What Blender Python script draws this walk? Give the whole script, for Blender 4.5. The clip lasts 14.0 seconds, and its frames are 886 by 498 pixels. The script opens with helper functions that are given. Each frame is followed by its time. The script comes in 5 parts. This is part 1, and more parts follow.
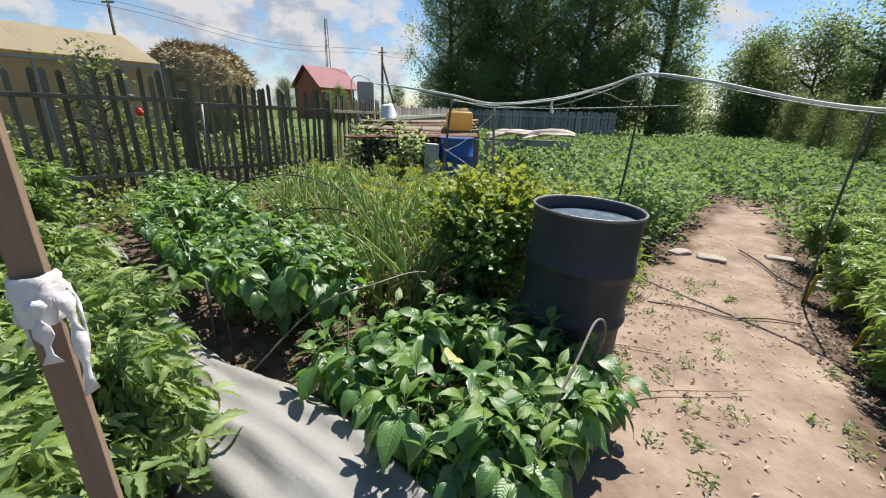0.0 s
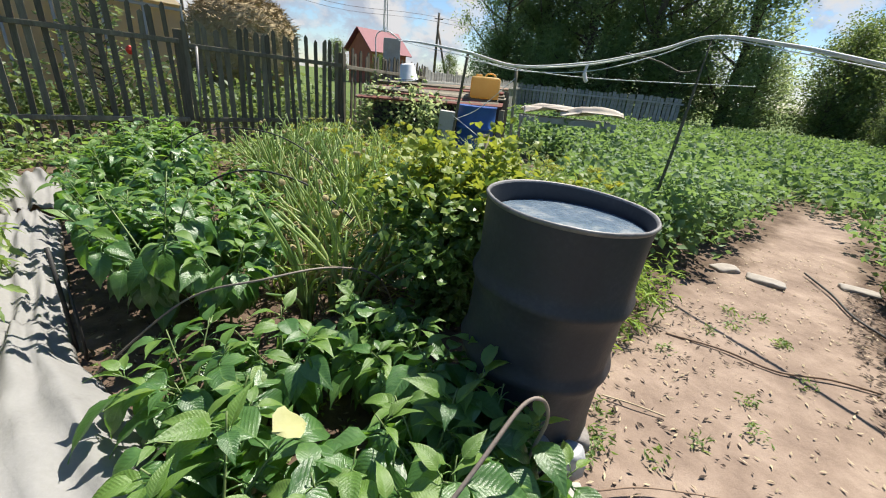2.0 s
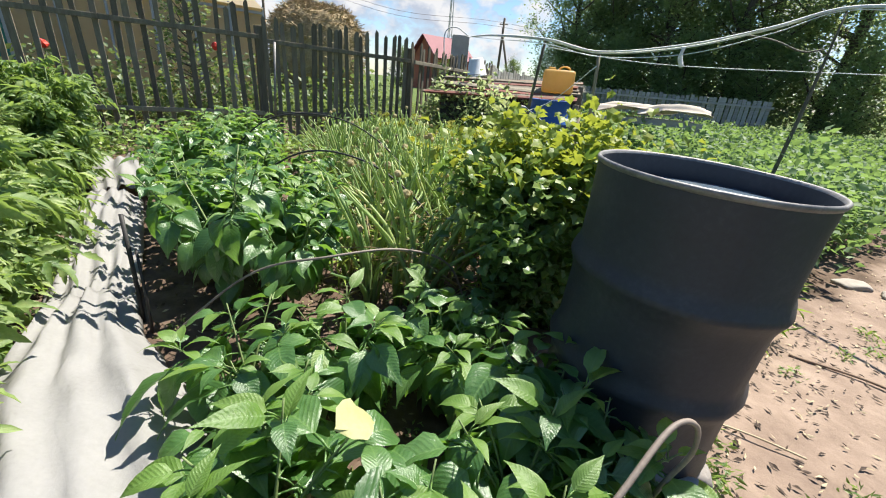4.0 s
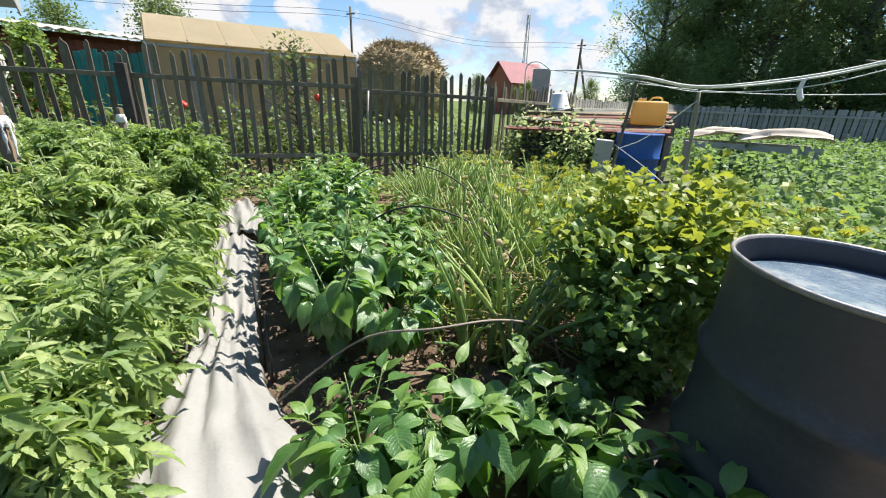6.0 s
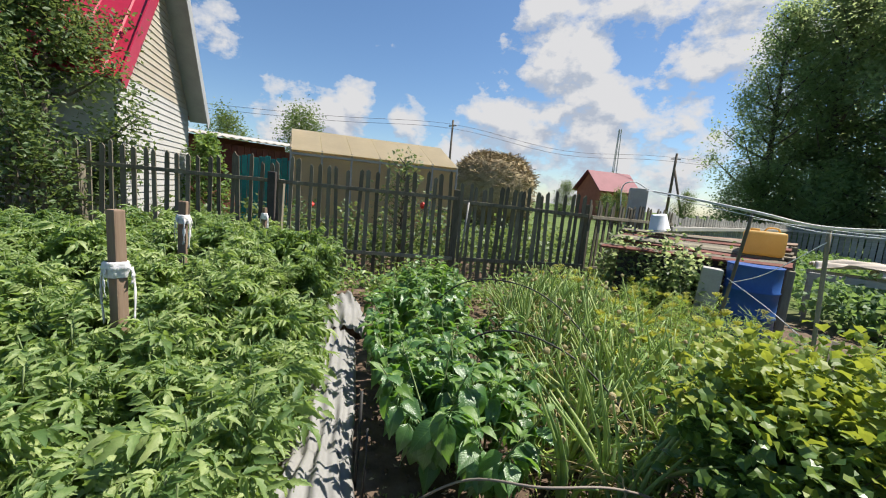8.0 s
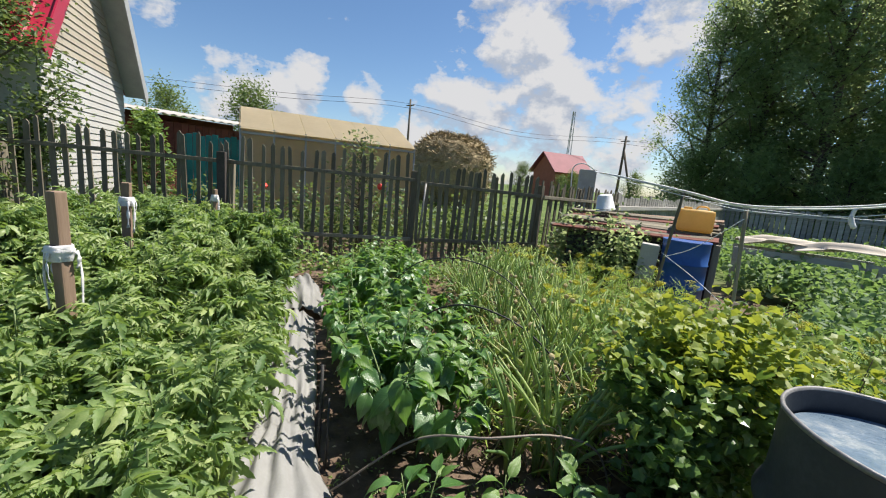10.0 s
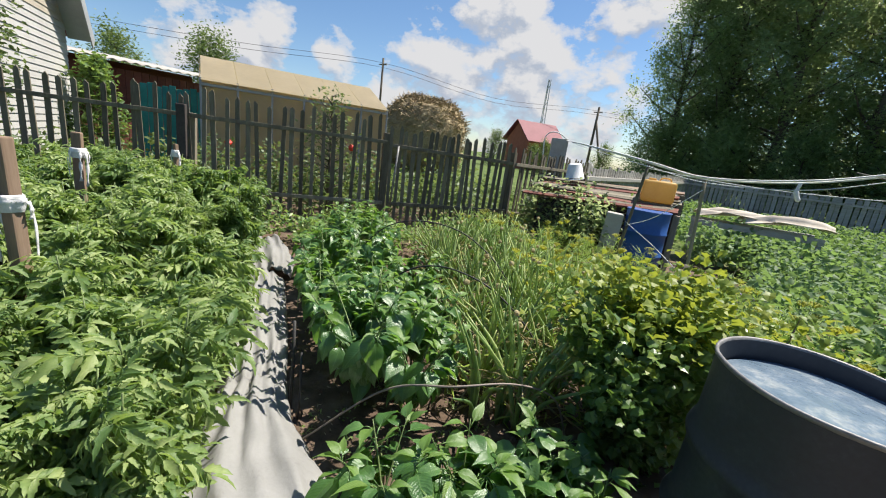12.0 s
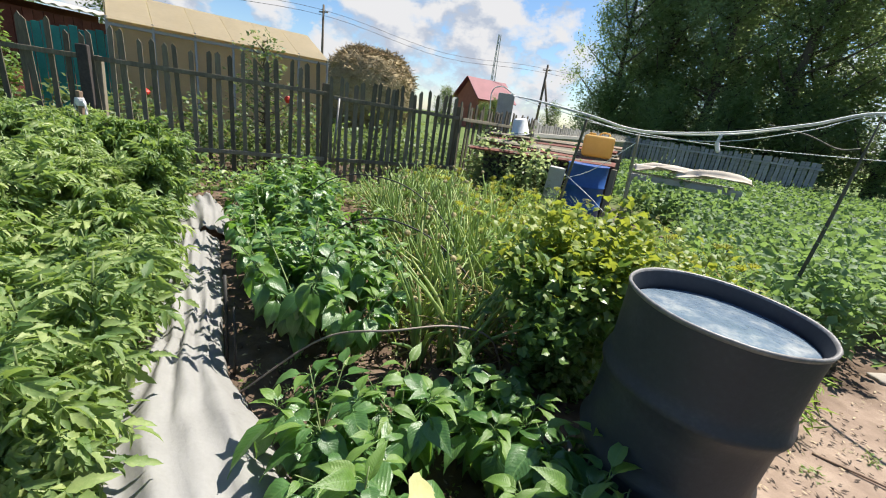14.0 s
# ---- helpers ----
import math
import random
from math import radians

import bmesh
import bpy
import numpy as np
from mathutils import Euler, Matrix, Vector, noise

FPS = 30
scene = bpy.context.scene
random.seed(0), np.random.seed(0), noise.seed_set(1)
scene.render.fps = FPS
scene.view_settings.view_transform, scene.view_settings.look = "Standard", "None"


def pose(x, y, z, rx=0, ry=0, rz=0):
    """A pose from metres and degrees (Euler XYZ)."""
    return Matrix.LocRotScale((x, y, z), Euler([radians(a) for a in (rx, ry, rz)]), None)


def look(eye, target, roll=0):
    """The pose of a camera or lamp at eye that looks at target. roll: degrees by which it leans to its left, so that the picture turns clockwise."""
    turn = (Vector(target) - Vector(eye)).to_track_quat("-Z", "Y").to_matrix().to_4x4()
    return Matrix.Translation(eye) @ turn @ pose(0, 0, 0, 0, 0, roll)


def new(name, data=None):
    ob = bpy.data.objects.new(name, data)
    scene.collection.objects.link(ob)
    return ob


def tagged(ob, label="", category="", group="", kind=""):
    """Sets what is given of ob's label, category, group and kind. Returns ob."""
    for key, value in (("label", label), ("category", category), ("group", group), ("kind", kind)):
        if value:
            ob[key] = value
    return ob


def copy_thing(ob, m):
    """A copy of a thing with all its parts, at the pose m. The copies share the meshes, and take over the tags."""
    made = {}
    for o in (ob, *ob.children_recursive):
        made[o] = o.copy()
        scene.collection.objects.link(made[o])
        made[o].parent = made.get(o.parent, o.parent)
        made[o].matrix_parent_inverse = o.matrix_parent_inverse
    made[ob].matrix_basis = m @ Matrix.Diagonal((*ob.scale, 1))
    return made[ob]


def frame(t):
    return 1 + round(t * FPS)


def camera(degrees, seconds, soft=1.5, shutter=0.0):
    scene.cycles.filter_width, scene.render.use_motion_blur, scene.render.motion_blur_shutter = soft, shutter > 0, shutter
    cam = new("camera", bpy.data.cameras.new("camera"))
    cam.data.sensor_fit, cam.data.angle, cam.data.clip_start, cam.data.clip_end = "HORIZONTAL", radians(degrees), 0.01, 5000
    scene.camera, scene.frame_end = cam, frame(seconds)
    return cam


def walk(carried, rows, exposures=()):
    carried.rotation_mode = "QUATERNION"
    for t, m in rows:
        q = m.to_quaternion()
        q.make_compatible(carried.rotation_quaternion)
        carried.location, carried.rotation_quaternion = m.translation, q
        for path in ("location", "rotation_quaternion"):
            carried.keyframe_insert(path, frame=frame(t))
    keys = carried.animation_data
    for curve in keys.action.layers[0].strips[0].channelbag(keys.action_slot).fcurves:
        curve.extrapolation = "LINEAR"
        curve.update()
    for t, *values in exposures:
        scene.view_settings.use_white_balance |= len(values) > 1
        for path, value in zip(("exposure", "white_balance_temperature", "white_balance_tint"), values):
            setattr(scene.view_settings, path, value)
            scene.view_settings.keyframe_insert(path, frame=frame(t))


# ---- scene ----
cam = camera(95.7, 14.0, soft=1.1)
PATH = [
    (0, (0.12, -0.076, 1.418), (0.052, 1.81, 0.756), 4.0),
    (0.5, (0.275, 0.189, 1.409), (0.47, 2.076, 0.774), 11.2),
    (1, (0.406, 0.389, 1.371), (0.5, 2.266, 0.689), 10.0),
    (1.5, (0.573, 0.575, 1.347), (0.333, 2.435, 0.652), 8.1),
    (2, (0.578, 0.658, 1.318), (0.334, 2.48, 0.529), 8.1),
    (2.5, (0.474, 0.676, 1.342), (0.136, 2.48, 0.548), 8.7),
    (2.7, (0.459, 0.689, 1.342), (0.097, 2.489, 0.549), 9.0),
    (4.8, (0.423, 0.838, 1.026), (-0.148, 2.573, 0.212), 7.4),
    (5, (0.402, 0.831, 1.064), (-0.158, 2.529, 0.167), 7.9),
    (5.5, (0.341, 0.81, 1.218), (-0.376, 2.466, 0.355), 5.9),
    (6, (0.295, 0.797, 1.312), (-0.557, 2.452, 0.581), 4.2),
    (6.5, (0.255, 0.77, 1.378), (-0.675, 2.431, 0.764), 5.4),
    (7, (0.183, 0.727, 1.438), (-0.905, 2.325, 0.923), 7.9),
    (7.5, (0.161, 0.701, 1.487), (-1.058, 2.242, 1.114), 7.6),
    (7.7, (0.16, 0.692, 1.498), (-1.103, 2.207, 1.172), 6.9),
    (9.8, (0.249, 0.6, 1.519), (-0.901, 2.196, 1.157), 6.7),
    (10, (0.259, 0.602, 1.511), (-0.83, 2.233, 1.119), 7.1),
    (10.5, (0.269, 0.59, 1.496), (-0.714, 2.273, 1.045), 7.8),
    (11, (0.274, 0.58, 1.489), (-0.671, 2.271, 0.992), 8.4),
    (11.5, (0.281, 0.573, 1.487), (-0.652, 2.267, 0.977), 8.4),
    (12, (0.287, 0.56, 1.485), (-0.644, 2.249, 0.955), 9.4),
    (12.5, (0.283, 0.558, 1.476), (-0.656, 2.237, 0.929), 10.0),
    (13, (0.281, 0.547, 1.482), (-0.659, 2.227, 0.937), 10.4),
    (13.5, (0.293, 0.556, 1.461), (-0.606, 2.243, 0.874), 10.1),
    (14, (0.376, 0.594, 1.425), (-0.3, 2.353, 0.754), 10.3),
]
LEVEL = pose(0.8, 2.0, 0.0, 0, 2.3, 0) @ pose(-0.8, -2.0, 0.0)
walk(cam, [(t, LEVEL @ look(eye, target, roll)) for t, eye, target, roll in PATH],
     [(0.0, 0.86), (2.7, 1.03), (5.0, 1.28), (6.5, 1.18), (7.5, 0.9), (10.0, 0.87), (12.5, 0.95), (14.0, 1.08)])

# ---- light: afternoon sun ahead and to the right, blue sky with cumulus ----
SUN_AZ, SUN_EL = 30.0, 60.0     # degrees right of +y, above the horizon
sun = new("sun", bpy.data.lights.new("sun", "SUN"))
sun.data.energy, sun.data.angle, sun.data.color = 5.0, radians(0.55), (1.0, 0.94, 0.84)
a, e = radians(SUN_AZ), radians(SUN_EL)
to_sun = Vector((math.sin(a) * math.cos(e), math.cos(a) * math.cos(e), math.sin(e)))
sun.matrix_world = look(to_sun * 50, (0, 0, 0))

# cumulus heaps: direction, half width in degrees, strength
CUMULUS = [((-0.415, 0.872, 0.27), 8.5, 1.0), ((-0.34, 0.915, 0.215), 7.0, 1.0), ((-0.50, 0.84, 0.20), 6.5, 0.9), ((-0.26, 0.945, 0.2), 5.0, 0.85), ((-0.44, 0.845, 0.35), 7.0, 0.95),
           ((-0.1, 0.94, 0.34), 9.0, 0.85), ((-0.28, 0.88, 0.4), 9.0, 0.8), ((-0.81, 0.563, 0.15), 5.5, 0.9), ((-0.71, 0.69, 0.165), 4.0, 0.8), ((-0.61, 0.778, 0.13), 5.0, 0.85),
           ((-0.906, 0.319, 0.28), 3.5, 0.75), ((-0.86, 0.48, 0.14), 6.0, 0.7), ((-0.18, 0.96, 0.2), 5.5, 0.75), ((-0.3, 0.95, 0.1), 9.0, 0.75), ((0.5, 0.82, 0.3), 20.0, 0.5)]
world = bpy.data.worlds.new("sky")
scene.world = world
world.use_nodes = True
nt = world.node_tree
nt.nodes.clear()


def node(tree, kind, **values):
    n = tree.nodes.new(kind)
    for key, value in values.items():
        n.inputs[key.replace("_", " ")].default_value = value
    return n


def ramp(tree, source, stops):
    r = tree.nodes.new("ShaderNodeValToRGB")
    el = r.color_ramp.elements
    while len(el) < len(stops):
        el.new(0.5)
    for q, (pos, col) in zip(el, stops):
        q.position, q.color = pos, (*col, 1) if len(col) == 3 else col
    tree.links.new(source, r.inputs[0])
    return r.outputs[0]


def grey(v):
    return (v, v, v)


sky = nt.nodes.new("ShaderNodeTexSky")
sky.sky_type, sky.sun_disc = "NISHITA", False
sky.sun_elevation, sky.sun_rotation = radians(SUN_EL), radians(SUN_AZ)
sky.air_density, sky.dust_density, sky.ozone_density = 1.0, 0.3, 4.0
tc = nt.nodes.new("ShaderNodeTexCoord")
sep = nt.nodes.new("ShaderNodeSeparateXYZ")
nt.links.new(tc.outputs["Generated"], sep.inputs[0])


def calc(op, x, y, z=None):
    n = nt.nodes.new("ShaderNodeMath")
    n.operation = op
    for i, v in enumerate((x, y, z)):
        if v is None:
            continue
        if isinstance(v, (int, float)):
            n.inputs[i].default_value = v
        else:
            nt.links.new(v, n.inputs[i])
    return n.outputs[0]


def cloud_density(shift):
    """Ragged noise that thickens inside the heaps, looked up a little beside the view line."""
    at = nt.nodes.new("ShaderNodeVectorMath")
    at.operation = "ADD"
    at.inputs[1].default_value = shift
    nt.links.new(tc.outputs["Generated"], at.inputs[0])
    unit = nt.nodes.new("ShaderNodeVectorMath")
    unit.operation = "NORMALIZE"
    nt.links.new(at.outputs[0], unit.inputs[0])
    flat = nt.nodes.new("ShaderNodeMapping")
    flat.inputs["Scale"].default_value = (1.0, 1.0, 1.5)
    nt.links.new(unit.outputs[0], flat.inputs[0])
    cn = node(nt, "ShaderNodeTexNoise", Scale=9.0, Detail=10.0, Roughness=0.6)
    nt.links.new(flat.outputs[0], cn.inputs["Vector"])
    heap = 0.0
    for toward, wide, gain in CUMULUS:
        dot = nt.nodes.new("ShaderNodeVectorMath")
        dot.operation = "DOT_PRODUCT"
        nt.links.new(unit.outputs[0], dot.inputs[0])
        dot.inputs[1].default_value = Vector(toward).normalized()
        near = calc("MULTIPLY_ADD", calc("SUBTRACT", 1.0, dot.outputs["Value"]), -gain / (1 - math.cos(radians(wide * 1.25))), gain)
        heap = calc("MAXIMUM", near, heap)
    low = calc("MAXIMUM", calc("MULTIPLY_ADD", sep.outputs[2], -5.0, 1.0), 0.0)
    return calc("MULTIPLY_ADD", low, 0.12, calc("MULTIPLY_ADD", heap, 0.36, cn.outputs[0]))


dense = cloud_density((0.0, 0.0, 0.0))
sunward = cloud_density((0.02, 0.0, 0.045))
cover = ramp(nt, dense, [(0.665, grey(0.0)), (0.71, grey(0.55)), (0.8, grey(1.0))])
lit = calc("MULTIPLY_ADD", calc("SUBTRACT", dense, sunward), 2.8, 0.54)
body = ramp(nt, lit, [(0.25, (0.62, 0.69, 0.82)), (0.47, (0.82, 0.86, 0.94)), (0.64, (1.0, 1.0, 1.02))])
cb = nt.nodes.new("ShaderNodeVectorMath")
cb.operation = "SCALE"
nt.links.new(body, cb.inputs[0])
cb.inputs["Scale"].default_value = 5.3
blue = node(nt, "ShaderNodeHueSaturation", Saturation=1.08, Value=0.95)
nt.links.new(sky.outputs[0], blue.inputs["Color"])
mixc = nt.nodes.new("ShaderNodeMixRGB")
nt.links.new(cover, mixc.inputs[0])
nt.links.new(blue.outputs[0], mixc.inputs[1])
nt.links.new(cb.outputs[0], mixc.inputs[2])
bg = node(nt, "ShaderNodeBackground", Strength=0.075)
nt.links.new(mixc.outputs[0], bg.inputs[0])
out = nt.nodes.new("ShaderNodeOutputWorld")
nt.links.new(bg.outputs[0], out.inputs[0])

# ---- materials ----


def material(name, stops, scale=8.0, rough=0.8, bump=0.3, fine=80.0, metal=0.0, leaf=None, coat=0.0, spec=0.4, stretch=(1, 1, 1), vary=0.0, bdist=0.01, veins=False, through_share=0.42):
    """Colour from noise at two scales through a ramp; leaf: colour that shines through."""
    m = bpy.data.materials.new(name)
    m.use_nodes = True
    t = m.node_tree
    t.nodes.clear()
    co = t.nodes.new("ShaderNodeTexCoord")
    mp = t.nodes.new("ShaderNodeMapping")
    mp.inputs["Scale"].default_value = stretch
    t.links.new(co.outputs["Object"], mp.inputs[0])
    n1 = node(t, "ShaderNodeTexNoise", Scale=scale, Detail=5.0, Roughness=0.6)
    n2 = node(t, "ShaderNodeTexNoise", Scale=fine, Detail=4.0, Roughness=0.65)
    info = t.nodes.new("ShaderNodeObjectInfo")
    geo = t.nodes.new("ShaderNodeNewGeometry")
    for n in (n1, n2):
        t.links.new(mp.outputs[0], n.inputs["Vector"])
    add = t.nodes.new("ShaderNodeMix")
    add.inputs[0].default_value = 0.38
    t.links.new(n1.outputs[0], add.inputs[2])
    t.links.new(n2.outputs[0], add.inputs[3])
    value = add.outputs[0]
    if vary:
        for src in (info.outputs["Random"], geo.outputs["Random Per Island"]):
            off = t.nodes.new("ShaderNodeMath")
            off.operation = "MULTIPLY_ADD"
            t.links.new(src, off.inputs[0])
            off.inputs[1].default_value = vary
            t.links.new(value, off.inputs[2])
            sh = t.nodes.new("ShaderNodeMath")
            sh.operation = "SUBTRACT"
            t.links.new(off.outputs[0], sh.inputs[0])
            sh.inputs[1].default_value = vary * 0.5
            value = sh.outputs[0]
    col = ramp(t, value, stops)
    b = node(t, "ShaderNodeBsdfPrincipled", Roughness=rough, Metallic=metal)
    b.inputs["Specular IOR Level"].default_value = spec
    b.inputs["Coat Weight"].default_value = coat
    t.links.new(col, b.inputs["Base Color"])
    if bump:
        bp = node(t, "ShaderNodeBump", Strength=bump, Distance=bdist)
        t.links.new(add.outputs[0], bp.inputs["Height"])
        t.links.new(bp.outputs[0], b.inputs["Normal"])
    if veins:
        # midrib and side veins of a leaf that lies along its own x axis
        def op(kind, x, y):
            n = t.nodes.new("ShaderNodeMath")
            n.operation = kind
            for i, v in enumerate((x, y)):
                if isinstance(v, (int, float)):
                    n.inputs[i].default_value = v
                else:
                    t.links.new(v, n.inputs[i])
            return n.outputs[0]
        xyz = t.nodes.new("ShaderNodeSeparateXYZ")
        t.links.new(co.outputs["Object"], xyz.inputs[0])
        side = op("ABSOLUTE", xyz.outputs[1], 0.0)
        wave = op("SINE", op("MULTIPLY", op("SUBTRACT", xyz.outputs[0], op("MULTIPLY", side, 0.9)), 46.0), 0.0)
        rib = op("LESS_THAN", side, 0.012)
        thin = op("GREATER_THAN", wave, 0.93)
        line = op("MAXIMUM", rib, op("MULTIPLY", thin, 0.3))
        pale = t.nodes.new("ShaderNodeMixRGB")
        t.links.new(op("MULTIPLY", line, 0.4), pale.inputs[0])
        t.links.new(col, pale.inputs[1])
        pale.inputs[2].default_value = (0.22, 0.36, 0.12, 1)
        t.links.new(pale.outputs[0], b.inputs["Base Color"])
        b2 = node(t, "ShaderNodeBump", Strength=0.14, Distance=0.015)
        t.links.new(op("SUBTRACT", op("MULTIPLY", op("ABSOLUTE", wave, 0.0), -0.6), rib), b2.inputs["Height"])
        if bump:
            t.links.new(bp.outputs[0], b2.inputs["Normal"])
        t.links.new(b2.outputs[0], b.inputs["Normal"])
    o = t.nodes.new("ShaderNodeOutputMaterial")
    if leaf:
        tr = t.nodes.new("ShaderNodeBsdfTranslucent")
        tint = t.nodes.new("ShaderNodeMixRGB")
        tint.inputs[0].default_value = 0.75
        tint.inputs[2].default_value = (*leaf, 1)
        t.links.new(col, tint.inputs[1])
        t.links.new(tint.outputs[0], tr.inputs[0])
        mx = t.nodes.new("ShaderNodeMixShader")
        mx.inputs[0].default_value = through_share
        t.links.new(b.outputs[0], mx.inputs[1])
        t.links.new(tr.outputs[0], mx.inputs[2])
        t.links.new(mx.outputs[0], o.inputs[0])
    else:
        t.links.new(b.outputs[0], o.inputs[0])
    return m


def ground_material():
    """Soil of the beds, trodden sandy path, far grass: by two painted masks and noise."""
    m = bpy.data.materials.new("earth")
    m.use_nodes = True
    t = m.node_tree
    b = t.nodes["Principled BSDF"]
    b.inputs["Roughness"].default_value = 0.95
    b.inputs["Specular IOR Level"].default_value = 0.15
    co = t.nodes.new("ShaderNodeTexCoord")
    cols = []
    for sc, stops in ((5.0, [(0.3, (0.055, 0.04, 0.028)), (0.5, (0.115, 0.08, 0.058)), (0.7, (0.19, 0.14, 0.105))]),
                      (3.0, [(0.3, (0.165, 0.12, 0.094)), (0.5, (0.25, 0.188, 0.146)), (0.7, (0.345, 0.268, 0.212))]),
                      (1.2, [(0.3, (0.05, 0.085, 0.022)), (0.55, (0.10, 0.14, 0.04)), (0.75, (0.2, 0.2, 0.08))])):
        n = node(t, "ShaderNodeTexNoise", Scale=sc, Detail=8.0, Roughness=0.68)
        t.links.new(co.outputs["Object"], n.inputs["Vector"])
        cols.append((ramp(t, n.outputs[0], stops), n))
    value = cols[0][0]
    for k, nm in ((1, "trodden"), (2, "grassy")):
        at = t.nodes.new("ShaderNodeAttribute")
        at.attribute_name = nm
        mx = t.nodes.new("ShaderNodeMixRGB")
        t.links.new(at.outputs["Fac"], mx.inputs[0])
        t.links.new(value, mx.inputs[1])
        t.links.new(cols[k][0], mx.inputs[2])
        value = mx.outputs[0]
    t.links.new(value, b.inputs["Base Color"])
    f = node(t, "ShaderNodeTexNoise", Scale=22.0, Detail=9.0, Roughness=0.75)
    t.links.new(co.outputs["Object"], f.inputs["Vector"])
    bp = node(t, "ShaderNodeBump", Strength=0.5, Distance=0.02)
    t.links.new(f.outputs[0], bp.inputs["Height"])
    t.links.new(bp.outputs[0], b.inputs["Normal"])
    return m


M_EARTH = ground_material()
M_PEPPER = material("pepper_leaf", [(0.25, (0.032, 0.094, 0.029)), (0.5, (0.062, 0.148, 0.04)), (0.8, (0.117, 0.226, 0.068))], 9, 0.33, 0.3, 55, leaf=(0.27, 0.52, 0.05), spec=0.9, vary=0.3, veins=True, through_share=0.36)
M_TOMATO = material("tomato_leaf", [(0.25, (0.085, 0.155, 0.052)), (0.5, (0.195, 0.28, 0.095)), (0.8, (0.38, 0.45, 0.18))], 10, 0.42, 0.4, 70, leaf=(0.35, 0.5, 0.08), vary=0.35)
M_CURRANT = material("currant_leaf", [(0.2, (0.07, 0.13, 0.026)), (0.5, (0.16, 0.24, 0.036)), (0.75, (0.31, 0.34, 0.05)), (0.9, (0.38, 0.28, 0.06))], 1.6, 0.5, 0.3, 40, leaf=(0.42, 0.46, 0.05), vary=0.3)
M_ONION = material("onion_leaf", [(0.25, (0.16, 0.27, 0.11)), (0.5, (0.3, 0.42, 0.16)), (0.8, (0.54, 0.6, 0.25))], 6, 0.4, 0.15, 60, leaf=(0.45, 0.55, 0.16), vary=0.35)
M_DRY = material("dry_stalk", [(0.3, (0.33, 0.275, 0.143)), (0.7, (0.506, 0.44, 0.242))], 12, 0.85, 0.3, 60, leaf=(0.4, 0.34, 0.15), vary=0.3)
M_DILL = material("dill_leaf", [(0.25, (0.118, 0.219, 0.0506)), (0.5, (0.236, 0.372, 0.076)), (0.8, (0.439, 0.54, 0.118))], 5, 0.6, 0.0, 50, leaf=(0.36, 0.46, 0.07), vary=0.3)
M_UMBEL = material("dill_flower", [(0.3, (0.304, 0.323, 0.06)), (0.7, (0.44, 0.425, 0.105))], 20, 0.7, 0.0, 90, leaf=(0.55, 0.55, 0.06), vary=0.2)
M_POTATO = material("potato_leaf", [(0.25, (0.0594, 0.12, 0.0504)), (0.5, (0.112, 0.198, 0.0864)), (0.8, (0.198, 0.288, 0.144))], 2, 0.62, 0.2, 30, leaf=(0.3, 0.45, 0.1), vary=0.35)
M_TREE = material("tree_leaf", [(0.25, (0.051, 0.104, 0.0371)), (0.5, (0.0929, 0.181, 0.0604)), (0.8, (0.174, 0.279, 0.0929))], 0.8, 0.4, 0.0, 12, leaf=(0.52, 0.6, 0.27), vary=0.35, through_share=0.62)
M_WILLOW = material("willow_leaf", [(0.25, (0.055, 0.0935, 0.033)), (0.5, (0.0935, 0.154, 0.055)), (0.8, (0.165, 0.22, 0.0935))], 1.2, 0.5, 0.0, 12, leaf=(0.26, 0.34, 0.08), vary=0.35)
M_BARK = material("bark", [(0.3, (0.07, 0.055, 0.042)), (0.7, (0.17, 0.14, 0.11))], 6, 0.9, 0.8, 30, stretch=(1, 1, 0.25))
M_STEM = material("green_stem", [(0.3, (0.10, 0.15, 0.05)), (0.7, (0.2, 0.25, 0.10))], 15, 0.6, 0.2, 60)
M_FENCE = material("weathered_board", [(0.25, (0.075, 0.064, 0.046)), (0.5, (0.16, 0.14, 0.104)), (0.8, (0.29, 0.255, 0.19))], 5, 0.9, 0.7, 40, stretch=(1, 1, 0.12), vary=0.3)
M_STAKE = material("stake_wood", [(0.25, (0.13, 0.085, 0.06)), (0.5, (0.24, 0.165, 0.115)), (0.8, (0.36, 0.27, 0.2))], 6, 0.85, 0.6, 40, stretch=(1, 1, 0.1))
M_PLANK = material("grey_plank", [(0.25, (0.17, 0.16, 0.145)), (0.5, (0.31, 0.295, 0.27)), (0.8, (0.45, 0.43, 0.4))], 5, 0.9, 0.6, 40, stretch=(0.15, 1, 1), vary=0.3)
M_BARREL = material("barrel_paint", [(0.3, (0.014, 0.016, 0.022)), (0.52, (0.022, 0.0255, 0.034)), (0.66, (0.038, 0.041, 0.05)), (0.8, (0.07, 0.065, 0.064))], 3.5, 0.55, 0.25, 60, spec=0.5)
M_RIM = material("worn_rim", [(0.3, (0.08, 0.08, 0.085)), (0.7, (0.3, 0.29, 0.28))], 9, 0.5, 0.4, 70, metal=0.3)
M_CLOTH = material("white_fabric", [(0.25, (0.245, 0.24, 0.228)), (0.45, (0.37, 0.366, 0.355)), (0.7, (0.45, 0.445, 0.435))], 3, 0.9, 0.5, 60, leaf=(0.45, 0.43, 0.4))
M_RAG = material("white_rag", [(0.3, (0.55, 0.53, 0.55)), (0.7, (0.8, 0.79, 0.8))], 20, 0.9, 0.4, 120)
